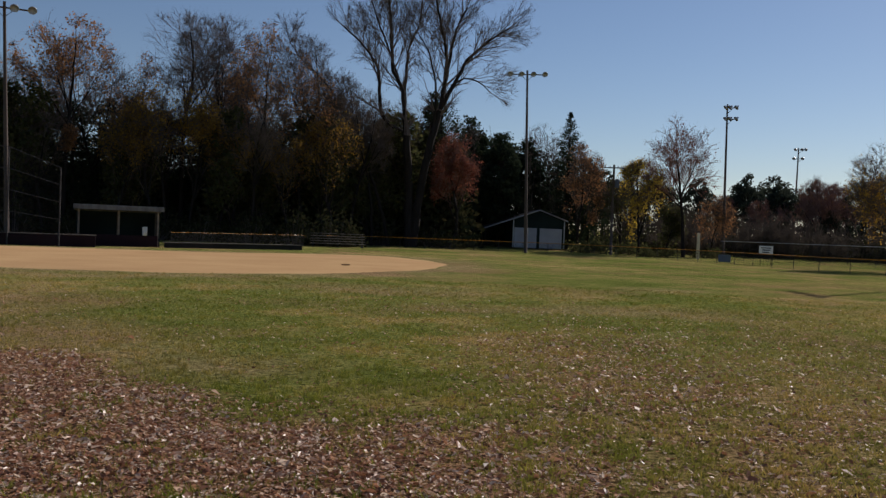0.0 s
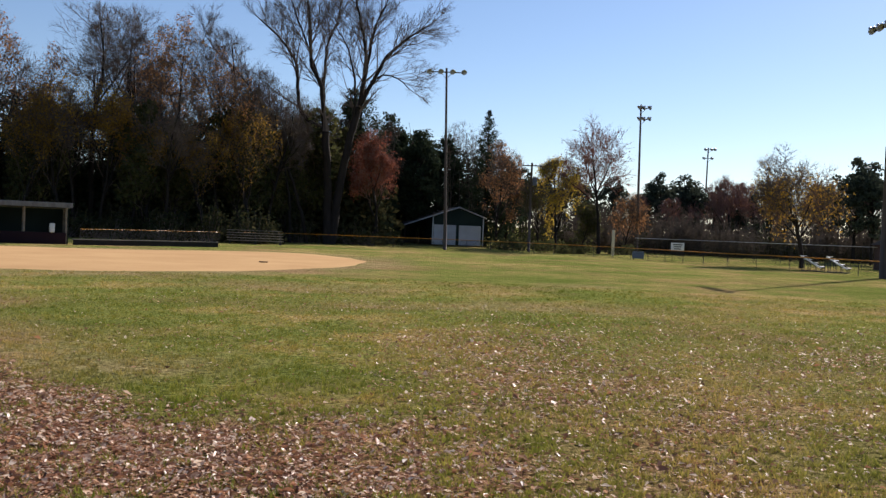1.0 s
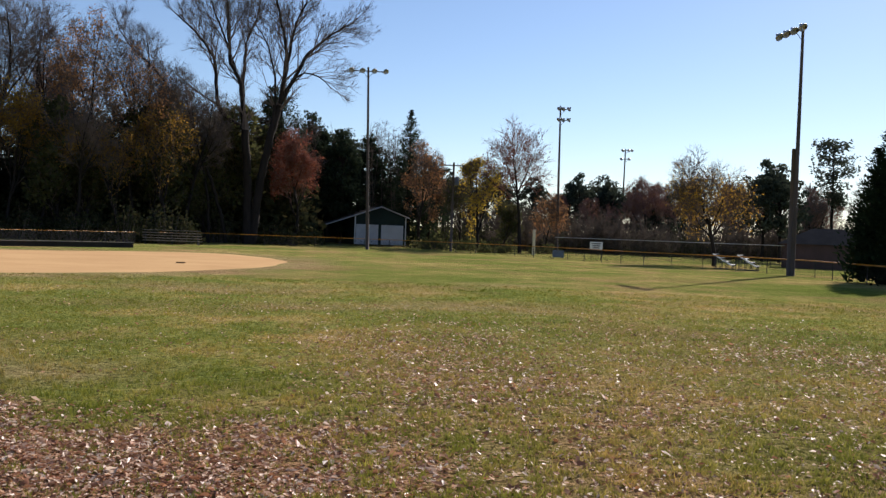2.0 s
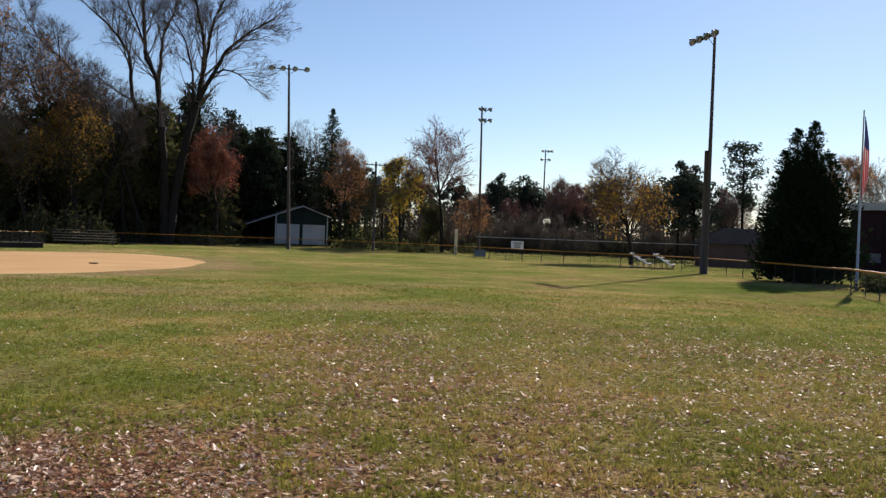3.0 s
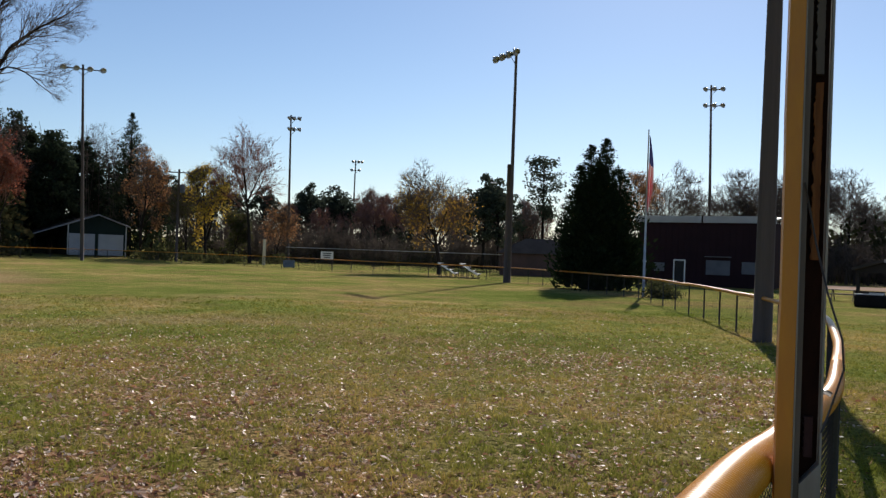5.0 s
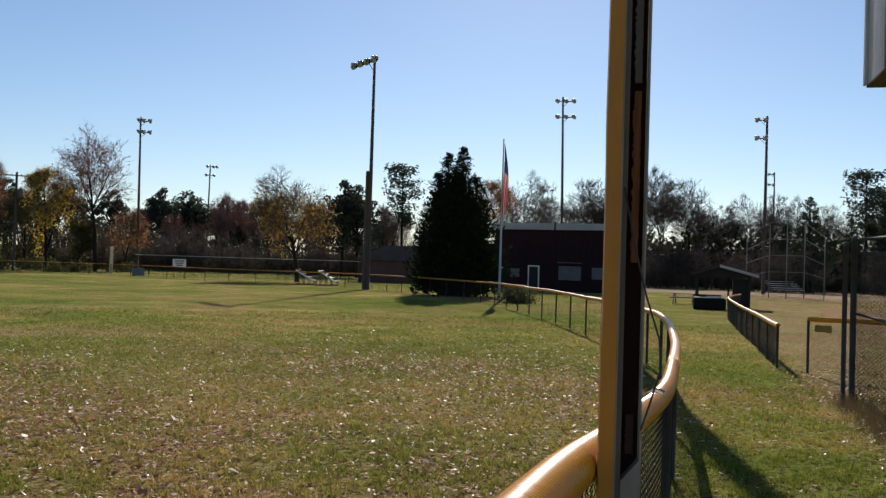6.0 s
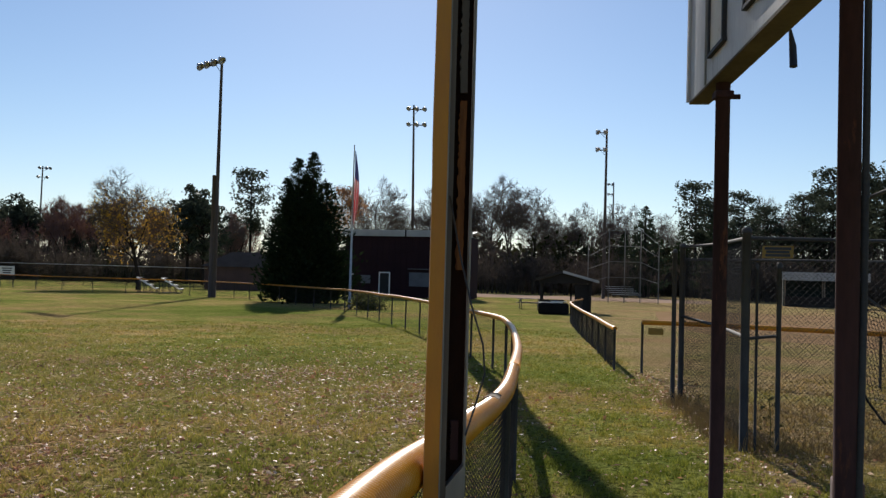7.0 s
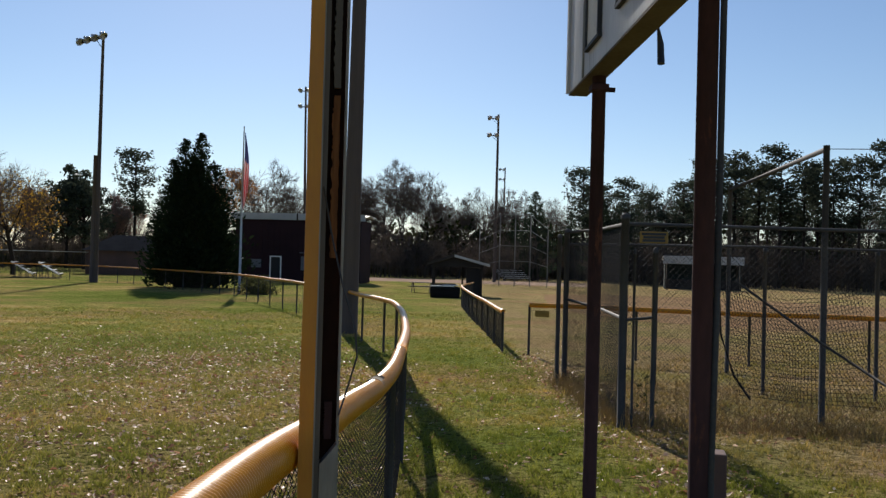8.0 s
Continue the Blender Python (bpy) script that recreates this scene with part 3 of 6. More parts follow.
def light_pole(az, dist, height, r0, tiers, lean=(0, 0), turn=0, group="floodlight poles", sleeve=0.0, label="tall wooden pole with floodlights"):
    """tiers: (height below the top, lamp offsets along the arm, aim in degrees)."""
    x, y = at(az, dist)
    p = thing("light_pole", x, y, ground_z(x, y), 180 - az + turn, label, "light pole", group)
    n = 8
    path = [(-lean[0] * k / n, -lean[1] * k / n, -0.3 + (height + 0.3) * k / n) for k in range(n + 1)]
    part("pole", Shape().tube(path, [r0 * (1 - 0.45 * k / n) for k in range(n + 1)], 12), POLEWOOD, p, smooth=True)
    if sleeve:
        k = sleeve / height
        part("stub_pole", Shape().tube([(0.16, 0.20, -0.2), (0.16 - lean[0] * k, 0.20, sleeve)], [r0 * 0.95, r0 * 0.8], 12), POLEWOOD, p, "shorter pole strapped alongside", True)
    for drop, offsets, aim in tiers:
        z = height - drop
        ax, ay = -lean[0] * z / height, -lean[1] * z / height
        lo, hi = min(offsets + [0]), max(offsets + [0])
        arm = part("crossarm", Shape().box((ax + (lo + hi) / 2, ay + 0.12, z), (hi - lo + 0.2, 0.10, 0.12), chamfer=0.01), POLEWOOD, p)
        for sgn in (-1, 1):
            if (hi if sgn > 0 else -lo) > 0.8:
                part("brace", Shape().tube([(ax, ay + 0.12, z - 0.75), (ax + sgn * 0.75, ay + 0.12, z - 0.05)], 0.025, 5), GALV, p)
        for o in offsets:
            b = part("bracket", Shape().tube([(ax + o, ay + 0.12, z), (ax + o, ay + 0.2, z + 0.28), (ax + o, ay + 0.34, z + 0.16)], 0.03, 5), GALV, p)
            lm = part("floodlight", LAMP, LAMPMETAL, b)
            lm.matrix_local = pose(ax + o, ay + 0.42, z + 0.06, 0, 0, aim) @ pose(0, 0, 0, 48, 0, 0)
    return p


light_pole(5.36, 105, 21.6, 0.21, [(0.5, [-2.05, -0.7, 0.7, 2.05], 20)], lean=(-0.65, 0))
big_pole = light_pole(31.98, 72.3, 19.15, 0.19, [(0.4, [-0.6, 0.6, 1.7, 2.8], 110)], turn=-60, sleeve=9.7, label="tall wooden floodlight pole with a shorter stub strapped on")
arm = part("lamp_arm", Shape().tube([(0.1, 0.3, 7.85), (0.3, 0.8, 8.2), (0.5, 1.2, 8.15)], 0.03, 6), GALV, big_pole, "street lamp arm", True)
part("street_lamp", Shape().box((0.56, 1.38, 8.13), (0.22, 0.5, 0.1), chamfer=0.03), LAMPMETAL, arm)
light_pole(17.64, 123, 20.5, 0.20, [(0.5, [-1.2, -0.4, 0.15], -70), (2.0, [-1.2, -0.4, 0.15], -70)], lean=(-0.26, 0))
light_pole(21.65, 190, 21.6, 0.22, [(0.4, [-1.4, -0.7, 0.5], -40), (2.2, [-0.9, 0.7], -40)], lean=(0.26, 0))
light_pole(44.47, 118, 25.1, 0.22, [(0.6, [0.65, -0.45, -1.5], -40), (2.7, [0.65, -0.45, -1.5], -40)], lean=(-0.5, 0))
light_pole(56.78, 108, 20.6, 0.22, [(0.5, [0.2, 1.1], 60), (2.6, [0.2, 1.1], 60)])
light_pole(57.24, 190, 23.2, 0.22, [(0.5, [0.2, 1.1], 60), (2.6, [0.2, 1.1], 60)])
light_pole(-26.37, 78, 18.9, 0.20, [(0.5, [-2.0, -0.7, 0.7, 2.0], 0)], lean=(-0.68, 0))
light_pole(47.9, 26.5, 20.0, 0.27, [(0.5, [-2.0, -0.7, 0.7, 2.0], 0)], lean=(0.1, 0), label="thick dark wooden light pole just outside the fence")


def church():
    x, y = at(32.75, 215)
    c = thing("church", x, y, 0, -33, "distant church with a pale roof and slim steeple", "church")
    part("tower", Shape().box((0, 0, 5.5), (2.2, 2.2, 11)), BRICK, c)
    part("spire", Shape().lathe([(1.3, 11), (0.55, 13.0), (0.05, 17.0)], 8), GREYMETAL, c)
    part("nave", Shape().box((5.5, 0, 2.0), (9, 7, 4)), BRICK, c)
    r = Shape()
    r.v = [(0.8, -3.8, 3.9), (10.3, -3.8, 3.9), (10.3, 3.8, 3.9), (0.8, 3.8, 3.9), (0.8, 0, 6.0), (10.3, 0, 6.0)]
    r.f = [(0, 1, 5, 4), (2, 3, 4, 5), (1, 2, 5), (3, 0, 4), (3, 2, 1, 0)]
    part("roof", r, GREYMETAL, c)
    return c


church()


def utility_pole(az, dist, height):
    x, y = at(az, dist)
    p = thing("utility_pole", x, y, ground_z(x, y), 180 - az, "dark utility pole with crossarm and transformer", "utility pole")
    part("pole", Shape().tube([(0, 0, -0.3), (0, 0, height)], [0.19, 0.13], 10), POLEWOOD, p, smooth=True)
    part("crossarm", Shape().box((0, 0.14, height - 0.4), (2.5, 0.1, 0.13), chamfer=0.01), POLEWOOD, p)
    for o in (-1.1, -0.5, 0.5, 1.1):
        part("insulator", Shape().lathe([(0.03, height - 0.34), (0.05, height - 0.28), (0.03, height - 0.22), (0.045, height - 0.18), (0.001, height - 0.14)], 8, Matrix.Translation((o, 0.14, 0))), INK, p)
    part("transformer", Shape().lathe([(0.001, height - 2.9), (0.26, height - 2.9), (0.28, height - 2.8), (0.28, height - 1.95), (0.2, height - 1.85), (0.001, height - 1.83)], 12, Matrix.Translation((-0.45, 0.05, 0))), DULLPANEL, p, "grey transformer can", True)
    return p


utility_pole(10.78, 113, 11.4)


# ---- trees ----
def limbs(seed, height, r0, counts, spread=0.62, up=0.10, stems=1, first=0.3, ratio=0.68, wob=0.075, lean=0.0, trunk=0.62, thin=0.013, splay=0.2, dome=(0.62, 0.34, 0.38), stout=0.52, fan=6, fan_len=1.0, guides=()):
    """Branching skeleton. Returns the heavy wood, the fine wood, and the tips. guides: main limbs as plan-free (x, z) lines with their end radii."""
    rng = random.Random(seed)
    heavy, fine, tips, ends = Shape(), Shape(), [], []
    jobs = []
    cz, rx, rz = (v * height for v in dome)

    def room(p, d):
        """Way along d from p to the rounded outline of the crown."""
        q = Vector((p.x / rx, p.y / rx, (p.z - cz) / rz))
        e = Vector((d.x / rx, d.y / rx, d.z / rz))
        a, b, c = e.dot(e), q.dot(e), q.dot(q) - 1
        disc = b * b - a * c
        return 0.3 if disc < 0 else max(0.3, (-b + math.sqrt(disc)) / a)

    for line, ra, rb in guides:
        depth = rng.uniform(-0.12, 0.12)
        pts = [(x, z) for x, z in spline(line, 0.9)]
        path = [Vector((x + rng.gauss(0, 0.05), depth * max(0.0, z - 8) + 0.25 * math.sin(z * 0.4 + ra * 9), z)) for x, z in pts]
        n = len(path) - 1
        radii = [ra + (rb - ra) * i / n for i in range(n + 1)]
        heavy.tube(path, radii, 9, caps=False)
        jobs.append((path[-1], (path[-1] - path[-3]).normalized(), height * 0.06, rb, 2))
        for i in range(2, n):
            if path[i].z < height * first:
                continue
            for _ in range(2 if i > n * 0.45 else i % 2):
                b = (path[i + 1] - path[i - 1]).normalized()
                side = Vector((rng.gauss(0, 1), rng.gauss(0, 1), rng.gauss(0, 0.3) + 0.35))
                side = (side - b * side.dot(b)).normalized()
                jobs.append((path[i], (b + side * rng.uniform(0.5, 1.1)).normalized(), height * rng.uniform(0.06, 0.155) * (1.15 - 0.5 * i / n), max(thin * 2.5, radii[i] * rng.uniform(0.35, 0.6)), 2))
    for k in range(0 if guides else stems):
        a = 6.28 * k / stems + rng.uniform(-0.4, 0.4) + 0.6
        off = 0.0 if stems == 1 else r0 * 1.0
        tilt = 0.05 if stems == 1 else splay * rng.uniform(0.7, 1.3)
        d = Vector((math.cos(a) * tilt + lean, math.sin(a) * tilt, 1)).normalized()
        jobs.append((Vector((math.cos(a) * off, math.sin(a) * off, -0.2)), d, height * trunk * rng.uniform(0.92, 1.08), r0, 0))
    while jobs:
        p, d, length, r, lv = jobs.pop()
        if not guides:
            length = min(length, room(p, d) * rng.uniform(0.84, 1.02))
        n = (7, 5, 3, 2, 1)[min(lv, 4)]
        path, dirs = [p], [d]
        for i in range(n):
            d = (d + Vector((rng.gauss(0, wob), rng.gauss(0, wob), rng.gauss(0, wob) * 0.7 + (up * (1.0, 1.0, 0.9, 0.6, 0.5)[min(lv, 4)] if lv else 0.03)))).normalized()
            path.append(path[-1] + d * (length / n))
            dirs.append(d)
        end = (0.45 if lv == 0 else 0.36) if lv < len(counts) else 0.6
        radii = [max(thin * 0.8, r * (1 - (1 - end) * i / n)) for i in range(n + 1)]
        (heavy if lv < 2 else fine).tube(path, radii, (9, 6, 4, 3, 3)[min(lv, 4)], caps=False)
        if lv >= len(counts) - 1:
            tips += path[1:]
            ends += [(p, d) for p, d in zip(path[1:], dirs[1:])] if lv == len(counts) else [(path[-1], dirs[-1])]
        if lv < len(counts):
            c = counts[lv]
            lo = first if lv == 0 else 0.22
            if lv < 3:
                jobs.append((path[-1], dirs[-1], length * ratio * (0.85 if lv == 0 else 0.7), radii[-1] * 0.97, lv + 1))
            for k in range(c):
                u = min(0.999, lo + (1 - lo) * (k + rng.random()) / c)
                i = int(u * n)
                q = path[i].lerp(path[i + 1], u * n - i)
                b = dirs[min(i + 1, n)]
                side = Vector((rng.gauss(0, 1), rng.gauss(0, 1), rng.gauss(0, 0.45)))
                side = (side - b * side.dot(b)).normalized()
                nd = (b + side * rng.uniform(0.7, 1.3) * spread * (1.3 - 0.55 * u if lv == 0 else 1)).normalized()
                rr = max(radii[i] * rng.uniform(0.8, 1.2) * (stout if lv < 2 else 0.52), thin)
                jobs.append((q, nd, length * ratio * rng.uniform(0.65, 1.15) * (1.2 - 0.5 * u), rr, lv + 1))
    if fan:
        twig_fans(fine, ends, fan, fan_len, thin, seed)
    return heavy, fine, tips


def twig_fans(shape, ends, per, length, thin, seed):
    """The last slender twigs: slivers that fan out from the ends of the branches and bend upwards."""
    rs = np.random.RandomState(seed)
    c = np.repeat(np.array([tuple(p) for p, _ in ends]), per, 0)
    d = np.repeat(np.array([tuple(q) for _, q in ends]), per, 0)
    n = len(c)
    d = d + rs.normal(0, 0.55, (n, 3)) + np.array([0, 0, 0.22])
    d /= np.linalg.norm(d, axis=1)[:, None]
    w = np.cross(d, rs.normal(0, 1, (n, 3)))
    w *= (thin * rs.uniform(0.45, 0.75, n) / (np.linalg.norm(w, axis=1) + 1e-9))[:, None]
    tip = c + d * (length * rs.uniform(0.4, 1.25, n))[:, None]
    o = len(shape.v)
    shape.v += np.stack([c - w, c + w, tip], 1).reshape(-1, 3).tolist()
    shape.f += (o + np.arange(3 * n)).reshape(-1, 3).tolist()


def leaf_cloud(tips, per, jitter, size, seed, keep=1.0, flat=0.0):
    """Small rhombic leaves strewn about the tips of the twigs."""
    rs = np.random.RandomState(seed)
    t = np.array([tuple(p) for p in tips])
    t = t[rs.rand(len(t)) < keep]
    c = np.repeat(t, per, 0) + np.clip(rs.normal(0, 1, (len(t) * per, 3)), -1.7, 1.7) * jitter * np.array([1, 1, 1 - flat])
    n = len(c)
    u = rs.normal(0, 1, (n, 3))
    u[:, 2] *= 1 - flat
    u /= np.linalg.norm(u, axis=1)[:, None] + 1e-9
    w = np.cross(u, rs.normal(0, 1, (n, 3)))
    w /= np.linalg.norm(w, axis=1)[:, None] + 1e-9
    s = (size * rs.uniform(0.6, 1.4, n))[:, None]
    v = np.stack([c - u * s, c + w * s * 0.55, c + u * s, c - w * s * 0.55], 1).reshape(-1, 3)
    sh = Shape()
    sh.v = v.tolist()
    sh.f = np.arange(n * 4).reshape(-1, 4).tolist()
    return sh


def deciduous(az, dist, seed, height, r0, counts, label, leaf=None, per=3, jitter=0.35, size=0.16, keep=1.0, twig=TWIG, group="trees round the field", thin_top=0.0, **kw):
    x, y = at(az, dist)
    t = thing("tree", x, y, ground_z(x, y), 0, label, "tree", group)
    heavy, fine, tips = limbs(seed, height, r0, counts, **kw)
    part("trunk", heavy, BARK, t, smooth=True)
    crown = part("crown", fine, twig, t, "bare twigs")
    if leaf:
        pick = random.Random(seed + 1)
        tips = [q for q in tips if pick.random() > thin_top * smooth_step(0.5, 0.85, q.z / height)]
        part("foliage", leaf_cloud(tips, per, jitter, size, seed, keep), leaf, crown)
    return t


def conifer(az, dist, seed, height, width, label, leaf=L_CEDAR, boughs=150, per=34, size=0.42, peaks=((0, 0, 1.0, 1.0),), base=0.02, power=0.8, skirt=0.10, group="evergreens"):
    """Boughs of sprays on a tapering leader; peaks: offset, relative height and width of each leader."""
    x, y = at(az, dist)
    t = thing("evergreen_tree", x, y, ground_z(x, y), 180 - az, label, "tree", group)
    trunk = Shape()
    for px, py, k, _ in peaks:
        trunk.tube([(px * 0.6, py * 0.6, -0.2), (px, py, height * k * 0.5), (px, py, height * k * 0.98)], [width * 0.05, width * 0.03, 0.02], 7, caps=False)
    part("trunk", trunk, BARK, t, smooth=True)
    rs = np.random.RandomState(seed)
    vs = []
    for px, py, k, wk in peaks:
        nb = int(boughs / len(peaks))
        h = (np.arange(nb) + rs.rand(nb)) / nb
        h = 1 - (1 - h) ** 1.15
        a = rs.rand(nb) * 2 * np.pi
        prof = (1 - h) ** power * np.minimum(1, (h + skirt) / (skirt + 0.10))
        reach = width / 2 * wk * prof * rs.uniform(0.55, 1.12, nb) + 0.06
        u = rs.rand(nb, per) ** 0.55
        r = reach[:, None] * u
        lift = rs.uniform(-0.05, 0.45, nb)[:, None]
        spread = 0.05 + 0.17 * reach[:, None] * (1 - 0.5 * u)
        c = np.stack([px + r * np.cos(a)[:, None], py + r * np.sin(a)[:, None], (base + (1 - base) * h[:, None]) * height * k + r * lift], 2)
        c += rs.normal(0, 1, c.shape) * spread[:, :, None] * np.array([1, 1, 0.75])
        c = c.reshape(-1, 3)
        n = len(c)
        aa, hh = np.repeat(a, per), np.repeat(h, per)
        out = np.stack([np.cos(aa), np.sin(aa), rs.uniform(0.1, 1.2, n)], 1) + rs.normal(0, 0.4, (n, 3))
        out /= np.linalg.norm(out, axis=1)[:, None]
        w = np.cross(out, rs.normal(0, 1, (n, 3)))
        w /= np.linalg.norm(w, axis=1)[:, None]
        s = (size * rs.uniform(0.5, 1.4, n) * (0.30 + 0.70 * (1 - hh)))[:, None]
        vs.append(np.stack([c - out * s * 0.6, c + w * s * 0.36, c + out * s * 1.1, c - w * s * 0.36], 1).reshape(-1, 3))
    v = np.concatenate(vs)
    v[:, 2] = np.maximum(v[:, 2], 0.02)
    sh = Shape()
    sh.v, sh.f = v.tolist(), np.arange(len(v)).reshape(-1, 4).tolist()
    part("crown", sh, leaf, t)
    return t


def pine(az, dist, seed, height, width, label, bare=0.45, clumps=85, per=34, size=0.21, jitter=0.55, group="pines"):
    """Bare trunk below, irregular needle clumps on level boughs above."""
    x, y = at(az, dist)
    t = thing("pine_tree", x, y, ground_z(x, y), 180 - az, label, "tree", group)
    rng = random.Random(seed)
    wood, tips = Shape(), []
    wood.tube([(0, 0, -0.2), (0.1, 0, height * 0.5), (0.15, 0.1, height * 0.97)], [height * 0.014, height * 0.01, 0.04], 8, caps=False)
    for k in range(clumps):
        u = rng.random()
        z = height * (bare + (1 - bare) * u)
        a = rng.uniform(0, 6.28)
        reach = width / 2 * (0.35 + 0.65 * math.sin(math.pi * min(1, 0.25 + 0.75 * (1 - u)))) * rng.uniform(0.35, 1.0)
        p = Vector((reach * math.cos(a), reach * math.sin(a), z + reach * 0.22))
        wood.tube([(0.1, 0, z - 0.1 * reach), p * 0.5 + Vector((0, 0, z * 0.5 - 0.05)), p], [0.06, 0.04, 0.02], 4, caps=False)
        tips.append(p)
    part("trunk", wood, BARK, t, smooth=True)
    part("crown", leaf_cloud(tips, per, jitter, size, seed, flat=0.45), L_PINE, t)
    return t


def clump_tree(az, dist, seed, height, width, label, leaf=L_PINE, bare=0.2, clumps=90, per=44, size=0.24, taper=0.35, group="evergreens"):
    """A rounded crown of dense clumps with an uneven outline on a short forked trunk."""
    x, y = at(az, dist)
    t = thing("evergreen_tree", x, y, ground_z(x, y), 180 - az, label, "tree", group)
    rs = np.random.RandomState(seed)
    u = rs.normal(0, 1, (clumps, 3))
    u /= np.linalg.norm(u, axis=1)[:, None]
    rad = rs.uniform(0.35, 1.0, clumps) ** 0.6
    mid, half = height * (1 + bare) / 2, height * (1 - bare) / 2
    c = u * rad[:, None] * np.array([width / 2, width / 2, half]) * 0.86 + np.array([0, 0, mid])
    c[:, :2] *= (1 - taper * np.clip((c[:, 2] - mid) / half, -0.35, 1))[:, None]
    wood = Shape().tube([(0, 0, -0.2), (0.1, 0.05, height * 0.45), (0.2, 0, height * 0.9)], [height * 0.016, height * 0.011, 0.04], 8, caps=False)
    for k in range(0, clumps, 2):
        q = Vector(c[k])
        wood.tube([(0.1, 0, max(0.5, q.z * 0.75)), q * 0.6 + Vector((0, 0, q.z * 0.36)), q], [0.08, 0.05, 0.02], 4, caps=False)
    part("trunk", wood, BARK, t, smooth=True)
    e = rs.normal(0, 1, (clumps * per, 3))
    e *= (rs.rand(clumps * per) ** 0.4 / np.linalg.norm(e, axis=1))[:, None]
    r = np.repeat(width * rs.uniform(0.07, 0.15, clumps), per)[:, None]
    pts = np.repeat(c, per, 0) + e * r * np.array([1, 1, 0.75])
    part("crown", leaf_cloud(pts, 1, 0.02, size, seed), leaf, t)
    return t


def again(proto, az, dist, turn, k, kz=None):
    x, y = at(az, dist)
    return copy_thing(proto, pose(x, y, ground_z(x, y) - 0.1, 0, 0, turn) @ Matrix.Diagonal((k, k, kz or k, 1)))


# the great bare tree by the left-field fence, of several stems
GREAT = [
    ([(-0.1, -0.2), (-0.4, 7.9), (-1.0, 14.6)], 0.62, 0.46),
    ([(-1.0, 14.4), (-4.1, 16.8), (-5.0, 22.7), (-7.0, 25.8), (-9.8, 28.3)], 0.30, 0.09),
    ([(-1.0, 14.4), (-1.6, 19.7), (-2.9, 22.8), (-3.4, 29.1), (-4.0, 34.3)], 0.32, 0.09),
    ([(-1.3, 17.0), (-1.3, 22.1), (-1.1, 25.6), (0.2, 29.4), (0.5, 33.8)], 0.26, 0.09),
    ([(-1.6, 19.7), (-3.5, 24.9), (-5.5, 29.9), (-6.8, 33.5)], 0.17, 0.06),
    ([(0.35, -0.2), (1.2, 8.0), (2.5, 14.7), (3.3, 17.9)], 0.60, 0.42),
    ([(3.3, 17.7), (3.8, 22.3), (3.6, 25.8), (2.2, 31.7), (1.5, 35.3)], 0.28, 0.09),
    ([(3.3, 17.7), (5.1, 21.1), (6.5, 23.9), (9.6, 26.8), (12.2, 28.5)], 0.30, 0.09),
    ([(3.3, 17.7), (4.2, 23.8), (4.7, 27.4), (6.5, 31.8), (7.7, 34.8)], 0.27, 0.09),
    ([(4.6, 20.7), (6.2, 21.7), (8.2, 21.2), (9.6, 20.0)], 0.13, 0.06),
    ([(2.5, 14.7), (2.6, 20.8), (1.4, 25.1), (0.0, 27.2)], 0.20, 0.06),
]
deciduous(-2.2, 113, 21, 36, 0.62, [4, 4, 4, 4], "huge leafless many-stemmed tree behind the fence", up=0.07, first=0.46, ratio=0.68, wob=0.08, thin=0.016, stout=0.62, fan=7, fan_len=1.0, guides=GREAT)
LEANING = [([(0.0, -0.2), (-0.8, 3.8), (-2.8, 9.7), (-5.4, 15.1), (-8.7, 20.5), (-12.4, 23.9), (-14.3, 27.3)], 0.24, 0.04)]
deciduous(-3.6, 112, 22, 27, 0.24, [5, 4, 4, 4], "slender leafless tree that leans far over", up=0.05, first=0.40, ratio=0.68, wob=0.09, thin=0.017, stout=0.6, fan=4, guides=LEANING)
SLIM = [([(0.0, -0.2), (-0.2, 5.7), (-1.6, 12.2), (-3.3, 17.2)], 0.22, 0.05)]
deciduous(-4.7, 112, 23, 19, 0.22, [5, 4, 4, 4], "slim dark leafless tree beside the great one", up=0.06, first=0.35, ratio=0.68, wob=0.09, thin=0.017, stout=0.6, fan=4, guides=SLIM)
B = [7, 5, 4, 3]
D = [8, 5, 5, 4]
bare_a = deciduous(-16.9, 109, 5, 26.5, 0.36, D, "tall leafless tree with a rounded fan of twigs", trunk=0.60, ratio=0.66, spread=1.0, up=0.07, thin=0.018, first=0.70, dome=(0.75, 0.25, 0.25), fan=4, fan_len=1.2)
bare_c = deciduous(6.3, 140, 13, 19, 0.25, [8, 5, 4, 4], "leafless tree behind the evergreens", first=0.6, trunk=0.56, ratio=0.68, spread=0.95, up=0.07, thin=0.018, dome=(0.68, 0.26, 0.32), fan=4)
deciduous(-23.5, 106, 31, 25.0, 0.32, D, "tall tree with thin russet leaves", L_BROWN, 3, 0.40, 0.15, 0.8, trunk=0.60, ratio=0.66, spread=1.0, up=0.07, thin=0.018, fan=4, first=0.72, dome=(0.75, 0.21, 0.25))
russet_b = deciduous(-12.0, 107, 37, 25.5, 0.30, D, "tall tree with thin orange-brown leaves", L_BROWN, 3, 0.40, 0.15, 0.65, trunk=0.60, ratio=0.66, spread=1.0, up=0.07, thin=0.018, fan=4, first=0.68, dome=(0.74, 0.19, 0.27))
olive_a = deciduous(-13.5, 104, 41, 15, 0.22, [9, 6, 5], "ivy-green tree in the wood", L_OLIVE, 7, 0.40, 0.24, 0.9, first=0.12, dome=(0.56, 0.30, 0.44))
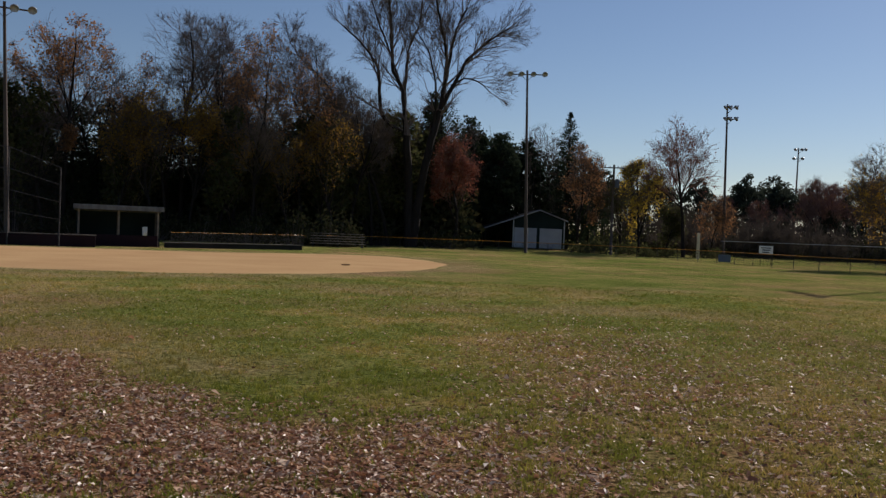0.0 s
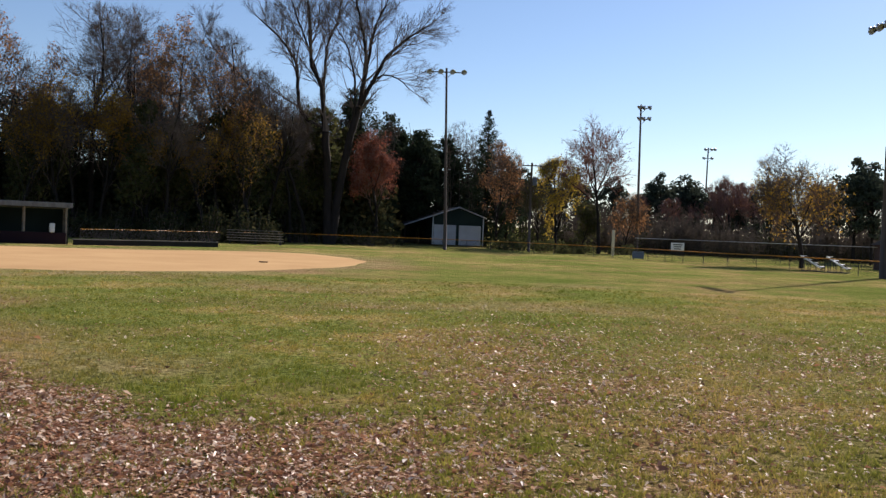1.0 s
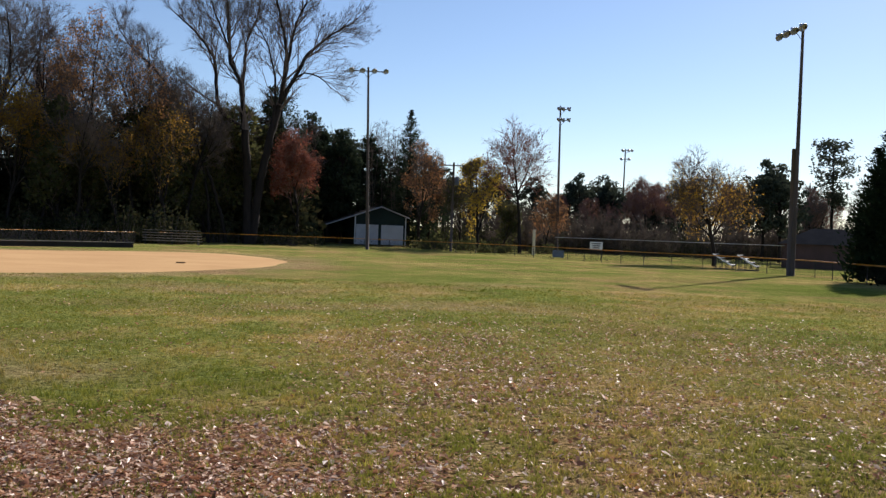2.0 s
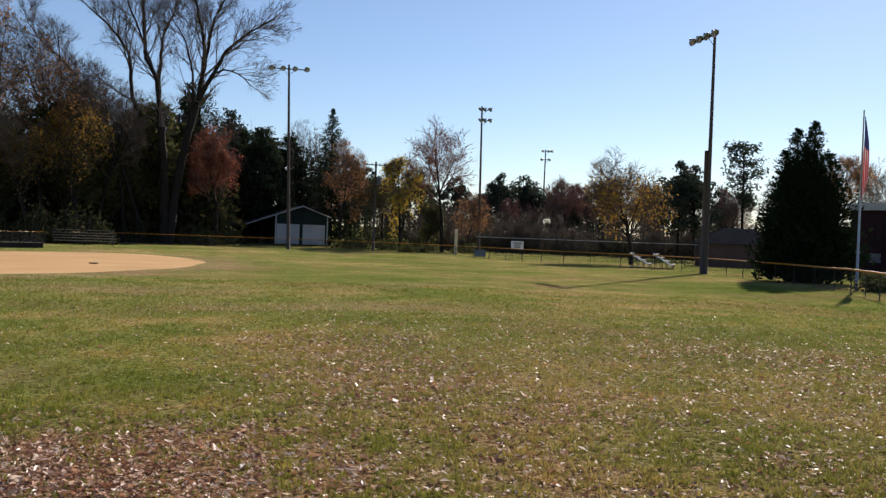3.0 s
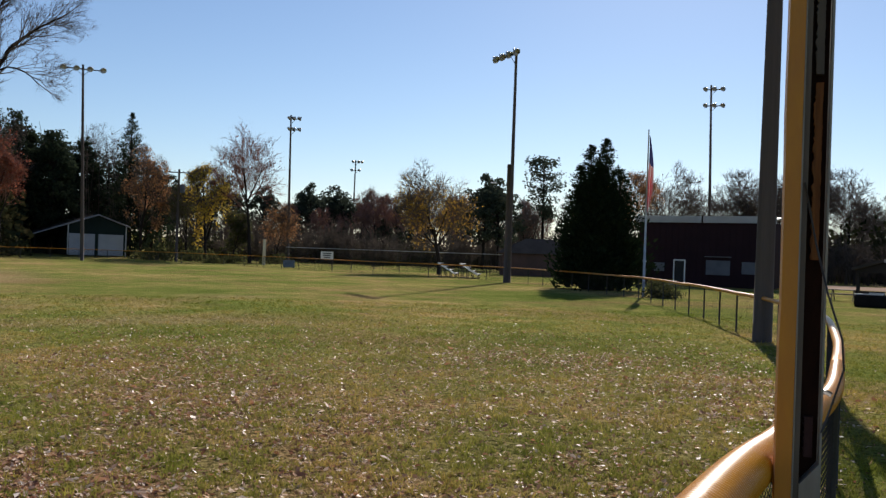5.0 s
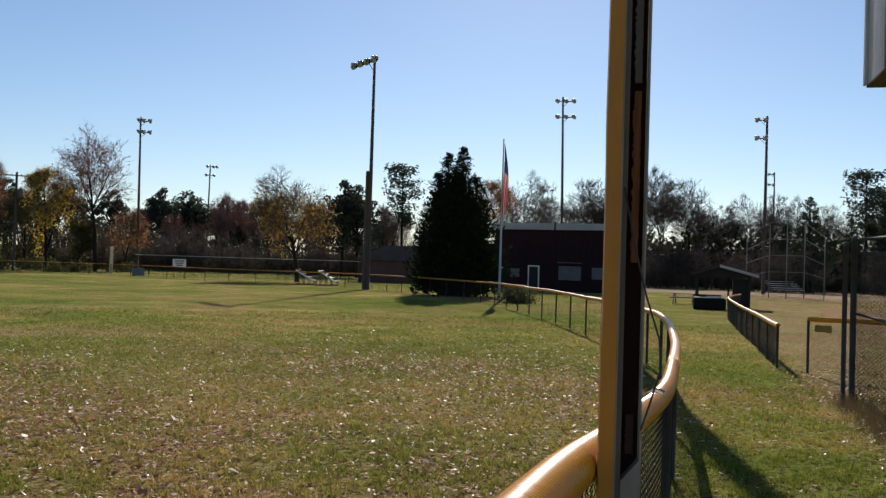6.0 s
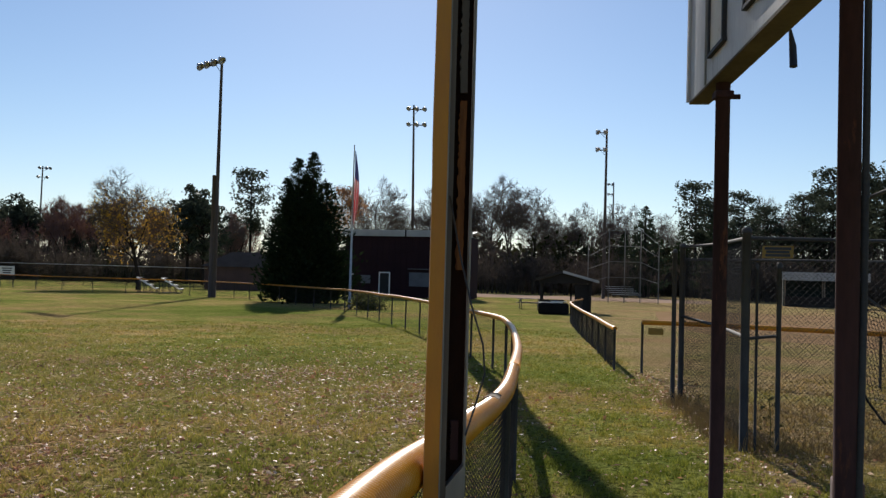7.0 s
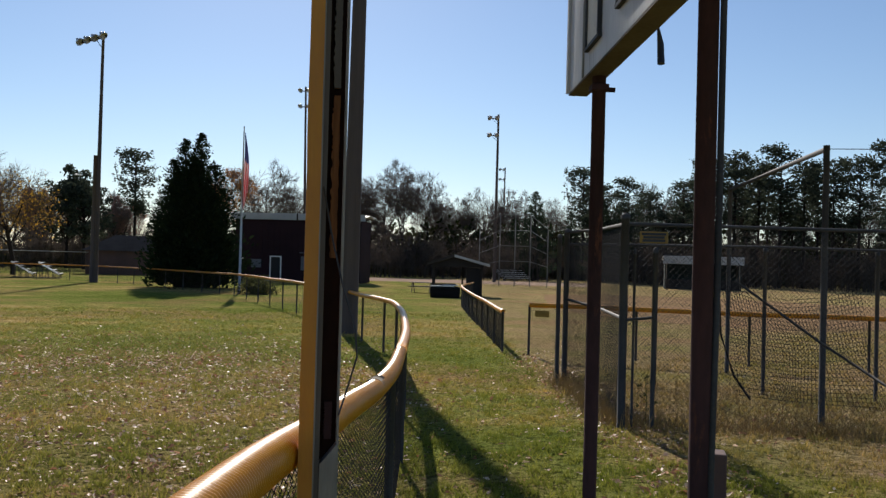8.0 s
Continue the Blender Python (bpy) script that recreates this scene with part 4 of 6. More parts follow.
gold_a = deciduous(-18.3, 102, 43, 17, 0.2, B, "golden-brown tree at the wood's edge", L_DULLGOLD, 6, 0.40, 0.13, 0.7, first=0.35, dome=(0.66, 0.26, 0.34))
deciduous(-31.5, 82, 44, 22, 0.26, D, "nearly bare tree with a few last leaves", L_BROWN, 1, 0.3, 0.14, 0.12, trunk=0.6, ratio=0.68, spread=1.0, up=0.05, first=0.6, dome=(0.72, 0.30, 0.28))
dark_a = conifer(-27.5, 108, 3, 19, 10.5, "dark evergreen in the wood", boughs=200, per=30, size=0.42, power=0.55)
dark_b = pine(-30, 118, 45, 17, 9.5, "dark dense evergreen in the wood", bare=0.12, clumps=110, per=30, size=0.34, jitter=0.85)
rng = random.Random(77)
for az, dist, proto, k in [
    (-29.8, 112, bare_a, 0.72), (-27.0, 108, bare_a, 0.72), (-25.3, 116, bare_a, 0.74), (-21.3, 110, bare_c, 1.12), (-19.6, 112, russet_b, 0.84),
    (-14.0, 111, bare_a, 0.98), (-13.2, 122, russet_b, 0.98), (-10.2, 112, bare_a, 0.95), (-9.0, 108, russet_b, 0.86), (-7.6, 114, bare_a, 0.84), (-6.2, 110, bare_c, 1.0), (-5.2, 122, bare_a, 0.82), (-3.2, 120, bare_c, 1.08), (-4.3, 116, bare_c, 0.98), (-2.2, 124, bare_c, 1.0),
    (-28.6, 116, russet_b, 0.85), (-32.4, 112, bare_a, 0.8), (0.4, 128, bare_c, 0.95),
    (-10.0, 104, gold_a, 0.78), (-7.1, 106, gold_a, 0.92), (-14.4, 103, gold_a, 0.86), (-16.2, 103, gold_a, 0.98), (-20.6, 103, gold_a, 0.9), (-5.0, 114, olive_a, 0.85), (-12.4, 102, bare_c, 0.85), (-17.6, 104, bare_c, 0.85), (-24.5, 104, bare_c, 0.8),
    (-30.5, 101, olive_a, 1.1), (-26, 104, olive_a, 1.1), (-19.4, 106, olive_a, 0.95), (-12.2, 106, olive_a, 0.95), (-8.3, 109, olive_a, 1.0), (-3.4, 118, olive_a, 1.1), (-1.0, 121, olive_a, 1.0),
    (-23, 110, dark_a, 0.82), (-17.6, 111, dark_a, 0.75), (-13.0, 111, dark_a, 0.85), (-10.5, 113, dark_a, 0.8), (-6.6, 116, dark_a, 0.9), (-31.5, 116, dark_a, 1.0), (2.9, 140, dark_b, 0.95), (4.8, 142, dark_b, 0.95), (6.6, 142, dark_b, 0.85), (-4.0, 124, dark_a, 0.95), (-0.4, 124, dark_a, 1.15), (-25.5, 112, dark_b, 0.85), (-15.6, 114, dark_b, 0.85),
    (-28.5, 118, dark_b, 0.95), (-21.6, 116, dark_b, 0.9), (-18.8, 120, dark_b, 0.9), (-12.0, 119, dark_b, 0.85), (-8.8, 120, dark_b, 0.9), (-2.4, 126, dark_b, 0.9), (1.2, 140, dark_b, 0.85), (3.0, 142, dark_b, 0.8), (-33, 110, dark_b, 1.0),
    (-26.4, 128, dark_b, 0.95), (-14.4, 128, dark_b, 0.95), (-6.2, 130, dark_b, 0.95), (-31, 130, dark_b, 1.05),
]:
    again(proto, az, dist, rng.uniform(0, 360), k * rng.uniform(0.94, 1.06))

# evergreens and autumn trees between the wood and the utility pole
deciduous(0.75, 116, 51, 15.2, 0.24, D, "dull red autumn tree", L_RED, 4, 0.32, 0.12, 0.9, REDTWIG, first=0.2, dome=(0.56, 0.22, 0.44))
clump_tree(-1.0, 126, 60, 23.5, 6.5, "dark evergreen behind the great tree", L_CEDAR, 0.05, 130, taper=0.75)
clump_tree(1.65, 134, 61, 21.6, 8.5, "dark evergreen behind the red tree", L_CEDAR, 0.0, 170, taper=0.65)
clump_tree(3.5, 132, 62, 18.8, 8.5, "dark evergreen above the garage", L_CEDAR, 0.0, 170, taper=0.65)
clump_tree(5.3, 138, 63, 18.0, 7.5, "dark evergreen above the garage", L_CEDAR, 0.0, 150, taper=0.7)
clump_tree(2.7, 140, 59, 18.5, 9.0, "dark evergreen behind the garage", L_CEDAR, 0.0, 150, taper=0.5)
conifer(7.9, 132, 64, 20.3, 8.5, "tall cedar with an open pointed crown", boughs=300, size=0.34, power=0.7)
clump_tree(9.3, 136, 66, 15.0, 7.0, "dark evergreen behind the orange tree", L_CEDAR, 0.0, 110, taper=0.5)
deciduous(8.7, 126, 65, 15.0, 0.2, D, "orange-leaved tree in front of a cedar", L_BROWN, 4, 0.36, 0.12, 0.6, first=0.12, dome=(0.54, 0.24, 0.46), thin_top=0.4)
deciduous(12.6, 121, 67, 12.2, 0.2, D, "yellow-leaved autumn tree by the utility pole", L_YELLOW, 3, 0.40, 0.15, 0.75, first=0.12, dome=(0.54, 0.34, 0.46), thin_top=0.3)
deciduous(11.3, 124, 68, 10.0, 0.16, B, "yellowing tree behind the fence", L_OLIVE, 5, 0.36, 0.12, 0.65, first=0.1, dome=(0.5, 0.34, 0.5), thin_top=0.4)
deciduous(14.2, 123, 72, 6.5, 0.14, B, "yellow-green leaved small tree behind the fence", L_OLIVE, 6, 0.3, 0.13, 0.8, first=0.1, dome=(0.5, 0.4, 0.5))
deciduous(15.25, 120, 69, 18.8, 0.28, [7, 5, 4, 4], "reddish nearly bare spreading tree", L_RED, 2, 0.34, 0.11, 0.6, REDTWIG, first=0.7, trunk=0.52, ratio=0.70, spread=1.0, up=0.06, thin=0.022, dome=(0.70, 0.30, 0.31), stout=0.66, fan=5)
deciduous(16.8, 124, 70, 8.0, 0.14, B, "low orange autumn tree", L_BROWN, 4, 0.45, 0.11, 0.6, first=0.1, dome=(0.5, 0.4, 0.5), thin_top=0.4)
deciduous(27.41, 92, 74, 12.6, 0.24, D, "golden autumn tree thinning to bare twigs at the top", L_GOLD, 3, 0.40, 0.10, 0.75, first=0.45, trunk=0.46, ratio=0.74, thin=0.019, spread=1.05, up=0.06, thin_top=0.9, dome=(0.58, 0.37, 0.42), fan_len=0.9)
# dark trees beyond the far fence
far_dark = clump_tree(19.0, 165, 80, 15, 8.5, "dark rounded evergreen beyond the far fence")
for az, dist, k in [(20.4, 172, 1.0), (21.0, 168, 0.9), (22.7, 175, 0.95), (24.6, 178, 0.8), (26.0, 170, 0.75), (18.2, 172, 0.9), (28.5, 160, 0.8), (30.2, 135, 1.0), (31.2, 130, 0.92), (32.6, 170, 0.7), (16.0, 168, 0.9), (13.8, 170, 0.95), (10.2, 160, 0.95), (12.0, 165, 0.9), (23.7, 165, 0.6), (9.0, 150, 0.8), (7.0, 150, 0.9)]:
    again(far_dark, az, dist, rng.uniform(0, 360), k * rng.uniform(0.95, 1.05))
russet_far = deciduous(23.2, 160, 81, 13.5, 0.2, B, "reddish bare tree beyond the far fence", L_BROWN, 1, 0.35, 0.12, 0.2, REDTWIG, thin=0.022)
for az, dist, k in [(24.2, 165, 0.95), (25.2, 160, 0.9), (29.0, 150, 0.9), (19.8, 158, 0.7), (22.0, 162, 0.85), (26.5, 168, 1.05), (17.6, 160, 0.75), (33.2, 165, 0.9), (32.3, 168, 0.95), (28.0, 170, 1.0), (31.0, 172, 1.05), (24.8, 178, 1.0), (23.0, 182, 1.05), (27.2, 182, 1.05), (30.0, 182, 1.05)]:
    again(russet_far, az, dist, rng.uniform(0, 360), k)
# behind the clubhouse and along the second diamond
pine_a = pine(34.05, 140, 90, 17.6, 5.6, "tall pine with a rounded crown", bare=0.46)
deciduous(39.4, 112, 91, 13.0, 0.22, B, "brown-leaved tree behind the evergreen", L_BROWN, 5, 0.3, 0.12, 0.8)
bare_far = deciduous(42.2, 150, 92, 18.5, 0.22, [8, 5, 4, 3], "leafless tree beyond the clubhouse", first=0.55, trunk=0.52, ratio=0.70, spread=1.0, up=0.07, thin=0.028, dome=(0.66, 0.32, 0.34), fan=7)
bare_far2 = deciduous(46.0, 152, 93, 17.5, 0.22, [8, 5, 4, 3], "leafless tree beyond the clubhouse", first=0.55, trunk=0.52, ratio=0.70, spread=1.0, up=0.07, thin=0.028, dome=(0.66, 0.32, 0.34), fan=7)
for az, dist, k in [(33.0, 160, 0.75), (36, 165, 0.8), (41.0, 160, 0.85), (43.3, 158, 0.86), (44.5, 162, 0.9), (46.8, 150, 1.0), (48.2, 156, 0.95), (49.6, 150, 1.02), (51.0, 145, 0.98), (52.2, 152, 1.0), (53.0, 160, 0.7), (54.0, 165, 0.75), (54.9, 160, 0.8), (56.0, 158, 0.85), (58.8, 160, 0.9), (60.5, 165, 0.85), (63, 160, 0.95), (64.6, 165, 0.9), (66.5, 158, 0.95), (69, 160, 0.9), (71.5, 150, 0.95), (75, 155, 0.9), (79, 150, 0.9), (47.5, 168, 1.0), (57.2, 172, 0.95), (67.8, 172, 1.0)]:
    again(bare_far if rng.random() < 0.5 else bare_far2, az, dist, rng.uniform(0, 360), k * rng.uniform(0.94, 1.06))
for az, dist, k in [(62.4, 140, 1.0), (65.2, 142, 0.9), (70.2, 135, 1.0), (71.6, 132, 1.03), (73.0, 136, 0.98), (74.3, 130, 1.05), (75.6, 134, 1.0), (77.2, 130, 0.98), (78.6, 128, 1.02), (80.4, 130, 1.05), (82.0, 128, 1.0), (84.5, 130, 0.95), (68.6, 142, 0.92), (69.3, 150, 0.95), (72.2, 150, 1.0), (73.6, 152, 1.0), (76.4, 150, 1.0), (63.3, 150, 0.9), (66.6, 150, 0.85)]:
    again(pine_a, az, dist, rng.uniform(0, 360), k * rng.uniform(0.95, 1.05))
ever_far = conifer(59.3, 130, 95, 13.0, 7.5, "dark evergreen beyond the second diamond", boughs=180, size=0.36, power=0.6)
for az, dist, k in [(61.6, 150, 0.85), (63.6, 138, 0.95), (58.0, 150, 0.8), (66.0, 150, 0.75), (72.4, 148, 0.85)]:
    again(ever_far, az, dist, rng.uniform(0, 360), k * rng.uniform(0.95, 1.05))
for az, dist, k in [(64.6, 138, 0.8), (67.4, 145, 0.75), (69.8, 150, 0.75), (75.0, 145, 0.8), (77.8, 148, 0.8), (80.5, 145, 0.8), (83, 145, 0.8)]:
    again(far_dark, az, dist, rng.uniform(0, 360), k * rng.uniform(0.95, 1.05))
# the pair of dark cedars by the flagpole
conifer(37.82, 64, 96, 10.75, 6.5, "broad cedar with twin tips at the field's edge, crown shade put into its near-black tone", leaf=L_SHADEDCEDAR, boughs=2100, per=20, size=0.27, peaks=((-0.20, 0, 1.0, 0.58), (0.86, 0.2, 0.955, 0.60), (0.3, -0.4, 0.84, 1.0), (-1.2, 0, 0.80, 0.80), (1.6, 0, 0.82, 0.64), (0.0, 0.5, 0.70, 1.18)), power=0.55, skirt=0.32)



def shrubs(name, spots, seed, leaf, label):
    """Undergrowth: stems and leaves of bushes that cannot be told apart."""
    r2 = random.Random(seed)
    tips, wood = [], Shape()
    tall = spots[0][3] > 7.5
    for az, dist, w, h in spots:
        x, y = at(az, dist)
        z = ground_z(x, y)
        for k in range(int(11 * w) + 4):
            a, rr = r2.uniform(0, 6.28), r2.random() ** 0.5
            p = Vector((x + math.cos(a) * rr * w, y + math.sin(a) * rr * w, z + h * (1 - rr * rr * 0.7) * r2.uniform(0.35, 1.0)))
            if not tall or k % 3 == 0:
                wood.tube([(x + (p.x - x) * 0.4, y + (p.y - y) * 0.4, z - 0.1), p], [0.03, 0.012], 3, caps=False)
            tips += [p, p - Vector((0, 0, 0.35 * h * r2.random()))]
    near = name == "bush"
    sh = leaf_cloud(tips, 5 if tall else 60 if near else 6, 0.8 if tall else 0.22 if near else 0.42, 0.5 if tall else 0.07 if near else 0.2, seed)
    ob = part(name, sh, leaf)
    part("stems", wood, TWIG, ob)
    return tagged(ob, label, "undergrowth", kind="stuff")


def brush(name, spots, seed, label, thin=0.05, per=9, length=1.7):
    """Bare saplings and twigs that cannot be told apart: upright stems that break into slivers."""
    r2 = random.Random(seed)
    wood, ends = Shape(), []
    for az, dist, w, h in spots:
        x, y = at(az, dist)
        z = ground_z(x, y)
        for k in range(int(4 * w)):
            px, py = x + r2.uniform(-w, w), y + r2.uniform(-w, w)
            top = h * r2.uniform(0.5, 1.0)
            sx, sy = r2.gauss(0, 0.08) * top, r2.gauss(0, 0.08) * top
            wood.tube([(px, py, z - 0.1), (px + sx * 0.3, py + sy * 0.3, z + top * 0.5), (px + sx, py + sy, z + top)], [0.05 + 0.006 * top, 0.05, 0.025], 3, caps=False)
            for i in range(6):
                u = 0.25 + 0.75 * (i + r2.random()) / 6
                ends.append((Vector((px + sx * u, py + sy * u, z + top * u)), Vector((r2.gauss(0, 0.7), r2.gauss(0, 0.7), 0.55))))
    twig_fans(wood, ends, per, length, thin, seed)
    return tagged(part(name, wood, L_DUSK), label, "undergrowth", kind="stuff")


r3 = random.Random(8)
# The darkest thickets carry the shade under the trees in their leaf colour.
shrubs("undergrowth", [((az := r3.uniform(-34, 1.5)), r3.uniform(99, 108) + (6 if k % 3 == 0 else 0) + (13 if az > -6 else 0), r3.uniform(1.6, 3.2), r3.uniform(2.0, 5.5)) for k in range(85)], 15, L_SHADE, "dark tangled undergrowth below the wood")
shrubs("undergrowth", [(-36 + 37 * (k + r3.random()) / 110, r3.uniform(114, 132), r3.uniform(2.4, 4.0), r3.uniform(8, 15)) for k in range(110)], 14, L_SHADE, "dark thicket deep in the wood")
shrubs("undergrowth", [(az, r3.uniform(118, 124), r3.uniform(0.8, 1.7), r3.uniform(1.0, 2.6)) for az in [0.3, 0.9, 1.4, 1.9, 8.6, 9.1, 9.6, 10.0, 10.4, 11.2, 11.8, 12.3, 13.0, 13.6, 14.4, 16.6, 17.1]], 16, L_OLIVE, "grey-green bushes behind the fence")
brush("far_woods", [(7 + 82 * k / 150 + r3.uniform(-0.4, 0.4), r3.uniform(180, 205), r3.uniform(2.5, 3.8), r3.uniform(8, 15)) for k in range(150)], 23, "dim brown-grey bare woods in the distance", thin=0.06)
brush("far_woods", [(-37 + 45 * k / 60 + r3.uniform(-0.3, 0.3), r3.uniform(132, 146), r3.uniform(2.0, 3.4), r3.uniform(12, 21)) for k in range(60)], 25, "dim bare woods behind the thicket", per=7)
brush("undergrowth", [(r3.uniform(11, 34), r3.uniform(132, 165), r3.uniform(1.8, 3.0), r3.uniform(3, 8)) for k in range(90)], 17, "dim brown brush beyond the far fence")
brush("undergrowth", [(r3.uniform(43, 86), r3.uniform(122, 150), r3.uniform(1.8, 3.0), r3.uniform(3, 8)) for k in range(110)], 18, "dim brush below the far trees")
shrubs("undergrowth", [(11 + 75 * (k + r3.random()) / 90, r3.uniform(168, 178), r3.uniform(2.2, 3.4), r3.uniform(4.0, 7.0)) for k in range(100)], 26, L_DUSK, "low dim thicket at the foot of the far woods")
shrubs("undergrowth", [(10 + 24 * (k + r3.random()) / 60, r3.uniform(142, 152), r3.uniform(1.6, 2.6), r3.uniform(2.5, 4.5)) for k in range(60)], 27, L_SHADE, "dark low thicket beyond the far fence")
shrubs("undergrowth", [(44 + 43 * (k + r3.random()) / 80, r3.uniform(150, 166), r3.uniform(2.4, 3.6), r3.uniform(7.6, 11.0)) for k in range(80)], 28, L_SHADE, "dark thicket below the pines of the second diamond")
shrubs("bush", [(13.3, 112, 1.6, 1.1), (13.9, 113, 1.2, 0.8)], 19, L_OLIVE, "low rounded bush behind the fence")
shrubs("bush", [(42.0, 54, 0.9, 1.0), (41.4, 54.5, 0.7, 0.8)], 20, L_OLIVE, "low dark bush by the fence")


# ---- buildings ----
def clubhouse():
    ax, ay = at(40.15, 87.5)
    bx, by = at(48.1, 84)
    length = math.hypot(bx - ax, by - ay)
    b = thing("clubhouse", ax, ay, 0.05, math.degrees(math.atan2(by - ay, bx - ax)), "dark red siding clubhouse with a pale roof edge", "building")
    # local x runs along the front, local y away from the field
    h, deep = 5.95, 4.5
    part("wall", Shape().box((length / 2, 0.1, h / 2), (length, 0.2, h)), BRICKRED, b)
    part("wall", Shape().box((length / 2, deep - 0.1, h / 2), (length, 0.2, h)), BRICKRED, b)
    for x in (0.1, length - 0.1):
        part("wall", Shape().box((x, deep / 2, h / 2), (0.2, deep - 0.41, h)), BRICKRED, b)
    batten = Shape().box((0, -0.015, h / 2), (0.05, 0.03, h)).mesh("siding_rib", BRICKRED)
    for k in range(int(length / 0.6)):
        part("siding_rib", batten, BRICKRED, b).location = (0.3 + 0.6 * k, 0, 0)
    for x0, x1 in ((-0.4, length * 0.49), (length * 0.505, length + 0.4)):
        part("fascia", Shape().box(((x0 + x1) / 2, -0.12, h + 0.25), (x1 - x0, 0.24, 0.62)), FASCIA, b, "pale metal fascia")
    # Dark filler added in the fascia gap to block a bright glint.
    part("fascia_gap_filler", Shape().box((length * 0.4975, -0.05, h + 0.25), (length * 0.015 - 0.01, 0.1, 0.6)), DARKVOID, b)
    roof = Shape()
    roof.v = [(-0.4, 0.01, h + 0.35), (length + 0.4, 0.01, h + 0.35), (length + 0.4, deep / 2, h + 0.60), (-0.4, deep / 2, h + 0.60), (length + 0.4, deep + 0.3, h + 0.5), (-0.4, deep + 0.3, h + 0.5),
              (-0.4, 0.01, h + 0.25), (length + 0.4, 0.01, h + 0.25), (length + 0.4, deep / 2, h + 0.50), (-0.4, deep / 2, h + 0.50), (length + 0.4, deep + 0.3, h + 0.4), (-0.4, deep + 0.3, h + 0.4)]
    roof.f = [(0, 1, 2, 3), (3, 2, 4, 5), (6, 9, 8, 7), (9, 11, 10, 8), (0, 6, 7, 1), (5, 4, 10, 11), (1, 7, 8, 2), (2, 8, 10, 4), (0, 3, 9, 6), (3, 5, 11, 9)]
    part("roof", roof, GREYMETAL, b, "shallow metal roof")
    dx = 4.1
    door = part("door", Shape().box((dx, -0.03, 1.22), (0.92, 0.06, 2.1)), DARKVOID, b, "dark door in a white frame")
    for c, s in (((dx - 0.52, -0.05, 1.25), (0.11, 0.1, 2.3)), ((dx + 0.52, -0.05, 1.25), (0.11, 0.1, 2.3)), ((dx, -0.05, 2.35), (0.93, 0.1, 0.11))):
        part("door_frame", Shape().box(c, s, chamfer=0.01), WHITEPAINT, door)
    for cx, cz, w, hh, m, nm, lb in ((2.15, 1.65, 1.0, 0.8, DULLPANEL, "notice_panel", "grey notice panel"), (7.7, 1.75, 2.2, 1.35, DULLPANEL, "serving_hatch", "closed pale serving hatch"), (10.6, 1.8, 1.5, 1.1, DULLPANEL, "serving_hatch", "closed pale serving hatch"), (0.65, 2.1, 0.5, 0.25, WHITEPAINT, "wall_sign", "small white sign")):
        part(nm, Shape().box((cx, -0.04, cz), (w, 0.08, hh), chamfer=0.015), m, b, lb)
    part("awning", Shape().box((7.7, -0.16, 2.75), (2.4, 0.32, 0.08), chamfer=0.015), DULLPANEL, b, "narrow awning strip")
    part("step", Shape().box((dx, -0.5, 0.06), (1.6, 0.9, 0.14), chamfer=0.02), CONCRETE, b)
    return b


clubhouse()


